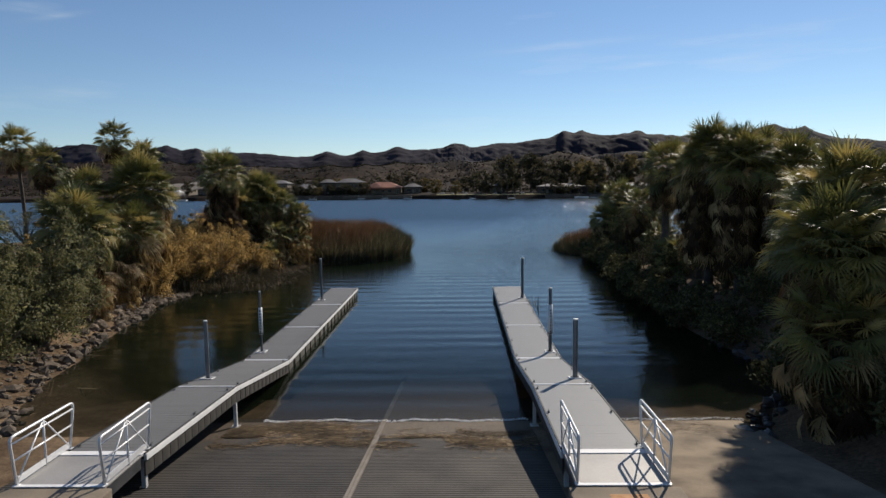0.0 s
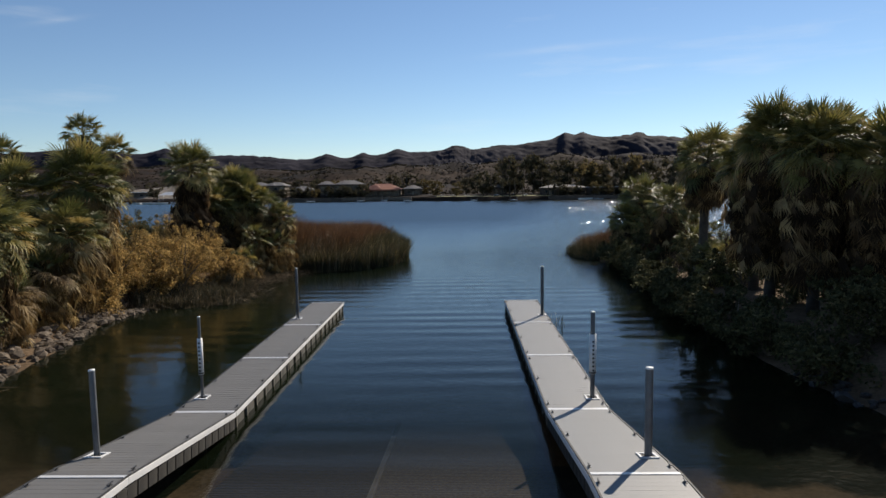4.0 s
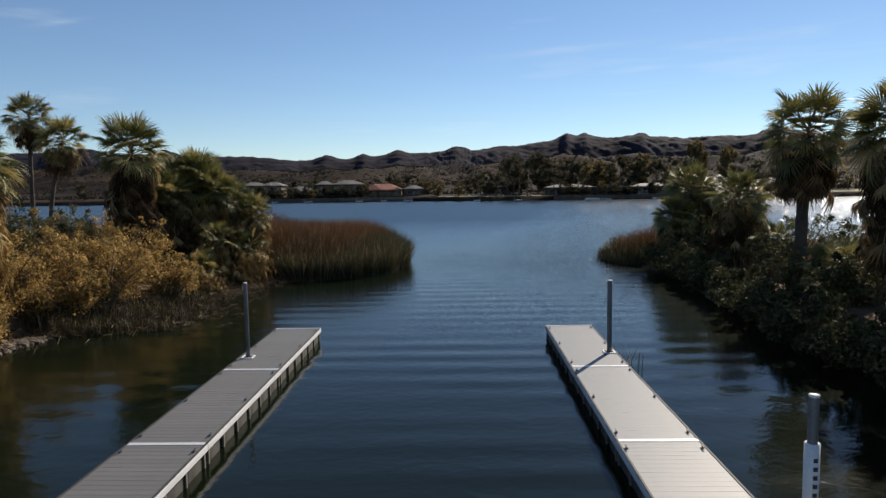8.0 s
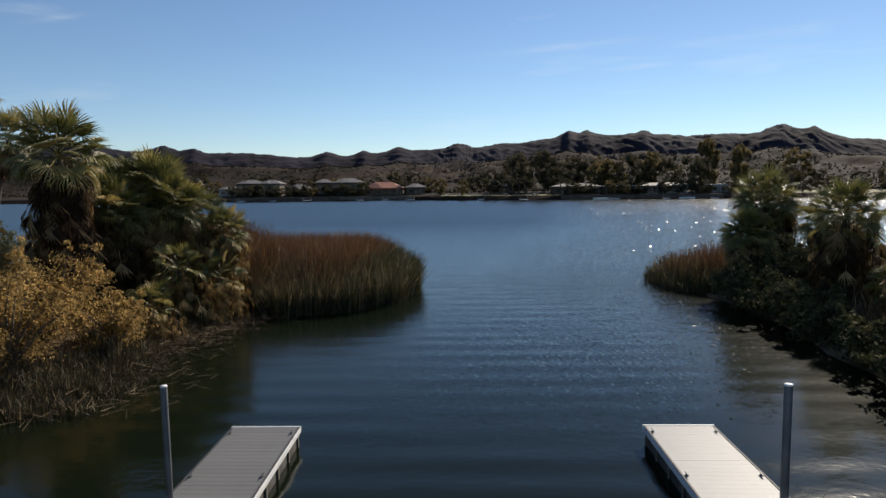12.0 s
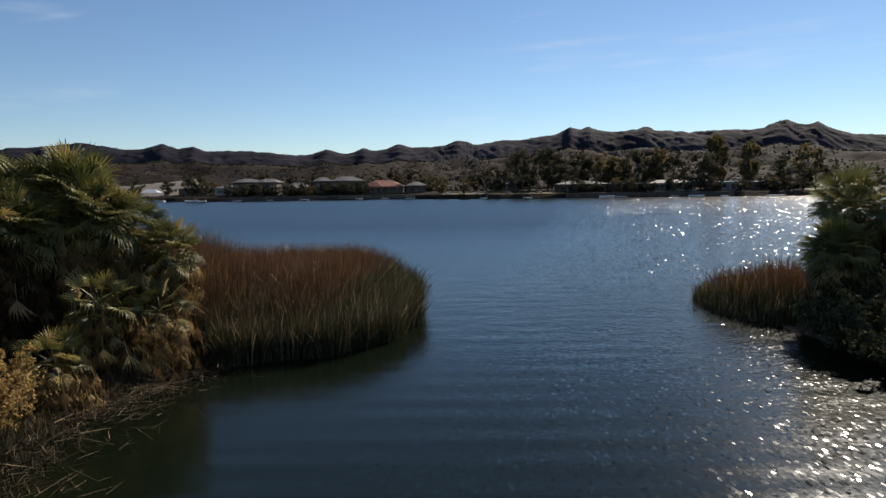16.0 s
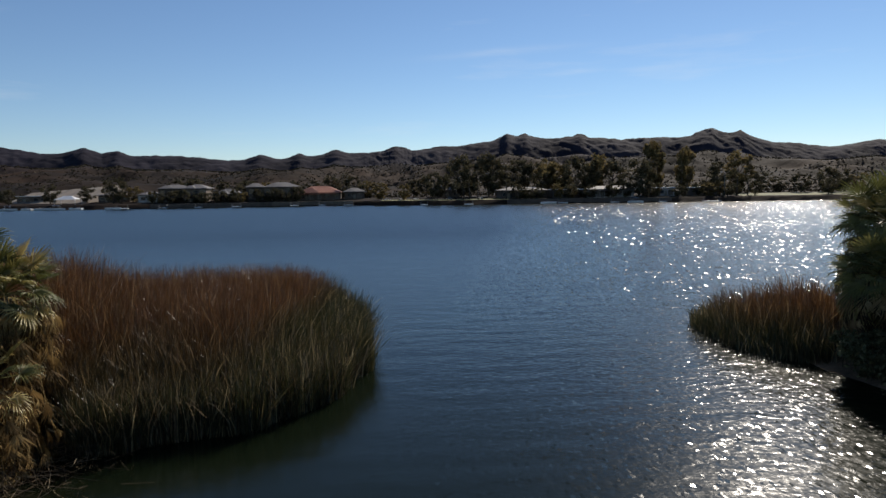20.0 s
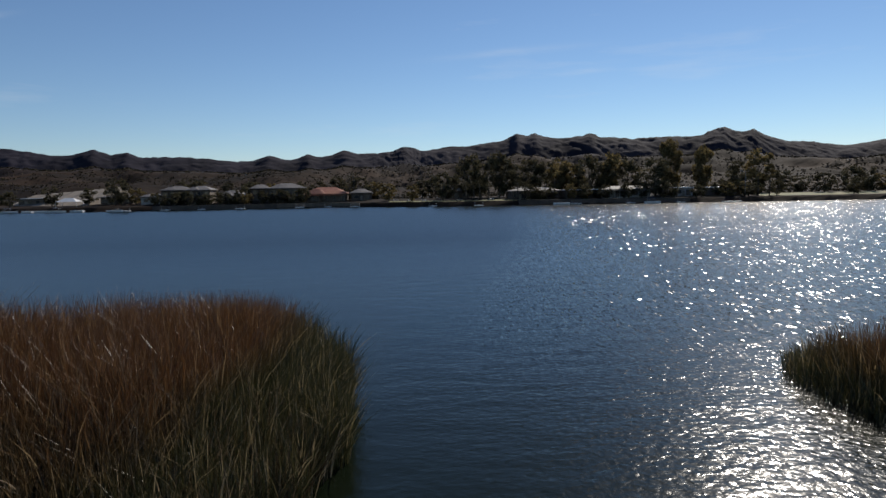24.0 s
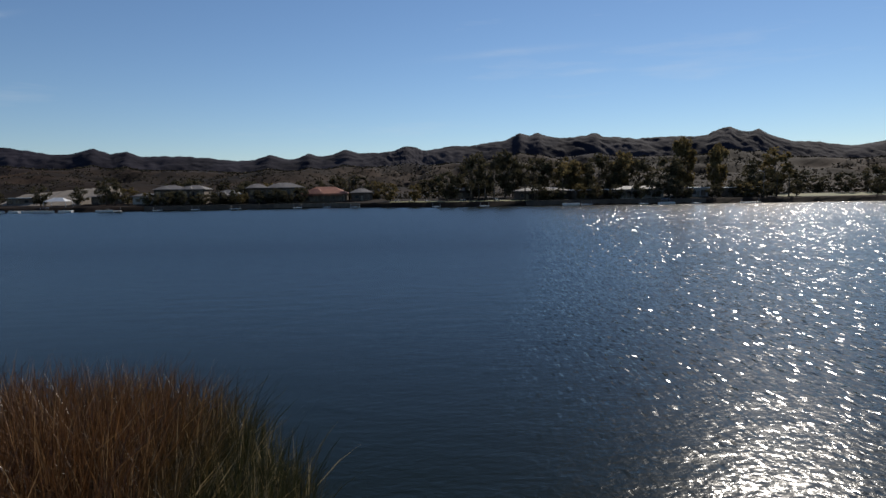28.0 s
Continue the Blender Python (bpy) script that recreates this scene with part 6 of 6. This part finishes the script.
def limbs_mesh(seed):
    r = random.Random(seed)
    tubes = [tube_data(((0, 0, 0), (0.01, 0, 0.2), (0.0, 0.01, 0.55)), (0.03, 0.022, 0.01), 7)]
    for k in range(6):
        az, z = r.uniform(0, 6.283), r.uniform(0.15, 0.4)
        tubes.append(tube_data(((0, 0, z), (math.cos(az) * 0.1, math.sin(az) * 0.1, z + 0.14), (math.cos(az) * 0.22, math.sin(az) * 0.22, z + 0.32)), (0.014, 0.009, 0.004), 5))
    return mesh_from("trunk", *joined(tubes), M_BARK, True)


CROWNS = {(m.name, t): [crown_mesh(400 + 10 * i + k, m, t) for k in range(3)] for i, m in enumerate((M_FARLEAF, M_FARGOLD)) for t in (False, True)}
BOUGHS = [limbs_mesh(450 + k) for k in range(3)]


def tree(x, back, h, wide, gold=False, tall=False, k=0):
    y = float(along(FAR_SHORE, x)) + back
    root = thing("tree", pose(x, y, float(ground_z(x, y)) - 0.1, 0, 0, (k * 77) % 360) @ Matrix.Diagonal((wide / 0.72, wide / 0.72, h, 1)),
                 "tall golden-leaved tree on the far shore" if gold else "dark leafy tree on the far shore", "tree", "far trees")
    child("trunk", BOUGHS[k % 3], root)
    child("crown", CROWNS[((M_FARGOLD if gold else M_FARLEAF).name, tall)][k % 3], root)


TREES = [(-8, 14, 8, 7, True, False), (2, 9, 7.5, 6, True, False), (15, 15, 12, 8, False, False), (27, 30, 18, 11, False, False), (33, 34, 22, 13, False, False), (41, 32, 20, 12, False, False),
         (65, 30, 14, 10, True, False), (74, 34, 15, 11, True, False), (90, 36, 19, 12, False, False), (101, 15, 15.5, 12, False, False), (112, 34, 25, 11, True, True), (117, 38, 24, 10, True, True),
         (126, 34, 21, 9, True, True), (131, 40, 22, 10, True, True), (136, 22, 14, 9, False, False), (156, 44, 20, 14, False, False), (176, 11, 8, 6, False, False), (-128, 16, 12, 7, False, False)]


def grove(x0, x1, count, back, tall, wide, seed):
    """Trees strewn along a stretch of the far shore, within ranges of setback, height and spread."""
    r = random.Random(seed)
    for k in range(count):
        TREES.append((x0 + (x1 - x0) * (k + r.uniform(0.15, 0.85)) / count, r.uniform(*back), r.uniform(*tall), r.uniform(*wide), False, False))


grove(44, 100, 10, (30, 48), (14.5, 19), (10, 13), 601)
grove(138, 226, 10, (26, 60), (7, 12), (8, 12), 602)
grove(-205, -112, 6, (12, 24), (7, 11), (7, 9), 603)
grove(-112, -10, 14, (24, 46), (8.5, 11), (7.5, 10), 604)
grove(-108, -43, 11, (5.5, 9), (4.5, 6.5), (4, 6), 605)
grove(44, 137, 11, (6, 9), (5, 7), (5, 7), 606)
grove(4, 30, 5, (26, 48), (8, 13), (7, 10), 607)
grove(-113, -45, 12, (9.5, 13.5), (4.2, 6.8), (4.5, 6.7), 608)
grove(48, 153, 12, (9.5, 13.5), (4.2, 6.8), (4.5, 6.7), 609)
for k, row in enumerate(TREES):
    x, back, h, wide, gold, slim = row
    tree(x, back, h, wide, gold or k % 7 == 1, slim, k)


# small palms of the far gardens
def garden_palm(x, back, h):
    """A garden palm on the far shore."""
    y = float(along(FAR_SHORE, x)) + back
    root = thing("garden_palm", pose(x, y, float(ground_z(x, y)) - 0.1), "slim garden palm on the far shore", "palm tree", "garden palms")
    child("trunk", tube_mesh("trunk", ((0, 0, 0), (0.1, 0, h * 0.5), (0.05, 0, h)), (0.28, 0.22, 0.18), M_TRUNK, 7), root)
    lots = []
    r = random.Random(int(x * 10))
    for k in range(26):
        el = 75 - 125 * (k + 0.5) / 26
        sc = r.uniform(1.0, 1.3)
        lots.append(placed(LOOSE[k % 3], Matrix.Translation((0.05, 0, h)) @ pose(0, 0, 0, 0, 0, k * 137.5) @ pose(0, 0, 0, 0, -el, 0) @ Matrix.Diagonal((sc, sc, sc, 1))))
    child("crown", mesh_from("crown", *joined(lots), M_FARLEAF), root)


for x, b, h in ((-26.5, 24, 10), (-24.5, 25, 11), (27, 8, 6.5), (29.5, 9, 7), (33, 8, 6), (45, 8, 7), (48, 9, 6), (-131, 15, 11), (24, 10, 6), (138, 10, 8), (143, 11, 7)):
    garden_palm(x, b, h)


def scrub(count, seed):
    """Desert scrub strewn over the far slopes, as one mass of small clumps."""
    rng = np.random.default_rng(seed)
    x = rng.uniform(-700, 900, count)
    d = 30 + 620 * rng.random(count) ** 1.3
    y = along(FAR_SHORE, x) + d
    keep = (vnoise(x * 0.02, y * 0.03, 77) > 0.25) & ~((x > -12) & (x < 48) & (d < 36))
    x, y, d = x[keep], y[keep], d[keep]
    n = len(x)
    z = ground_z(x, y)
    s = rng.uniform(0.3, 1.0, n) * (1 + d / 900)
    per = 4
    c = np.repeat(np.stack([x, y, z + s * 0.4], -1), per, 0)
    S = np.repeat(s, per)[:, None]
    c = c + rng.normal(size=c.shape) * S * np.array([0.6, 0.6, 0.3])
    u = rng.normal(size=c.shape)
    u /= np.linalg.norm(u, axis=1)[:, None]
    v = np.cross(u, rng.normal(size=c.shape))
    v /= np.linalg.norm(v, axis=1)[:, None]
    u, v = u * S * 0.75, v * S * 0.55
    q = np.stack([c - u, c + v, c + u, c - v], 1).reshape(-1, 3)
    thing("desert_scrub", Matrix(), "dark scrub bushes scattered over the dry hills", "scrub", "", "stuff", fast_mesh("desert_scrub", q, np.arange(len(c) * 4).reshape(-1, 4), M_SCRUB))


scrub(44000, 500)
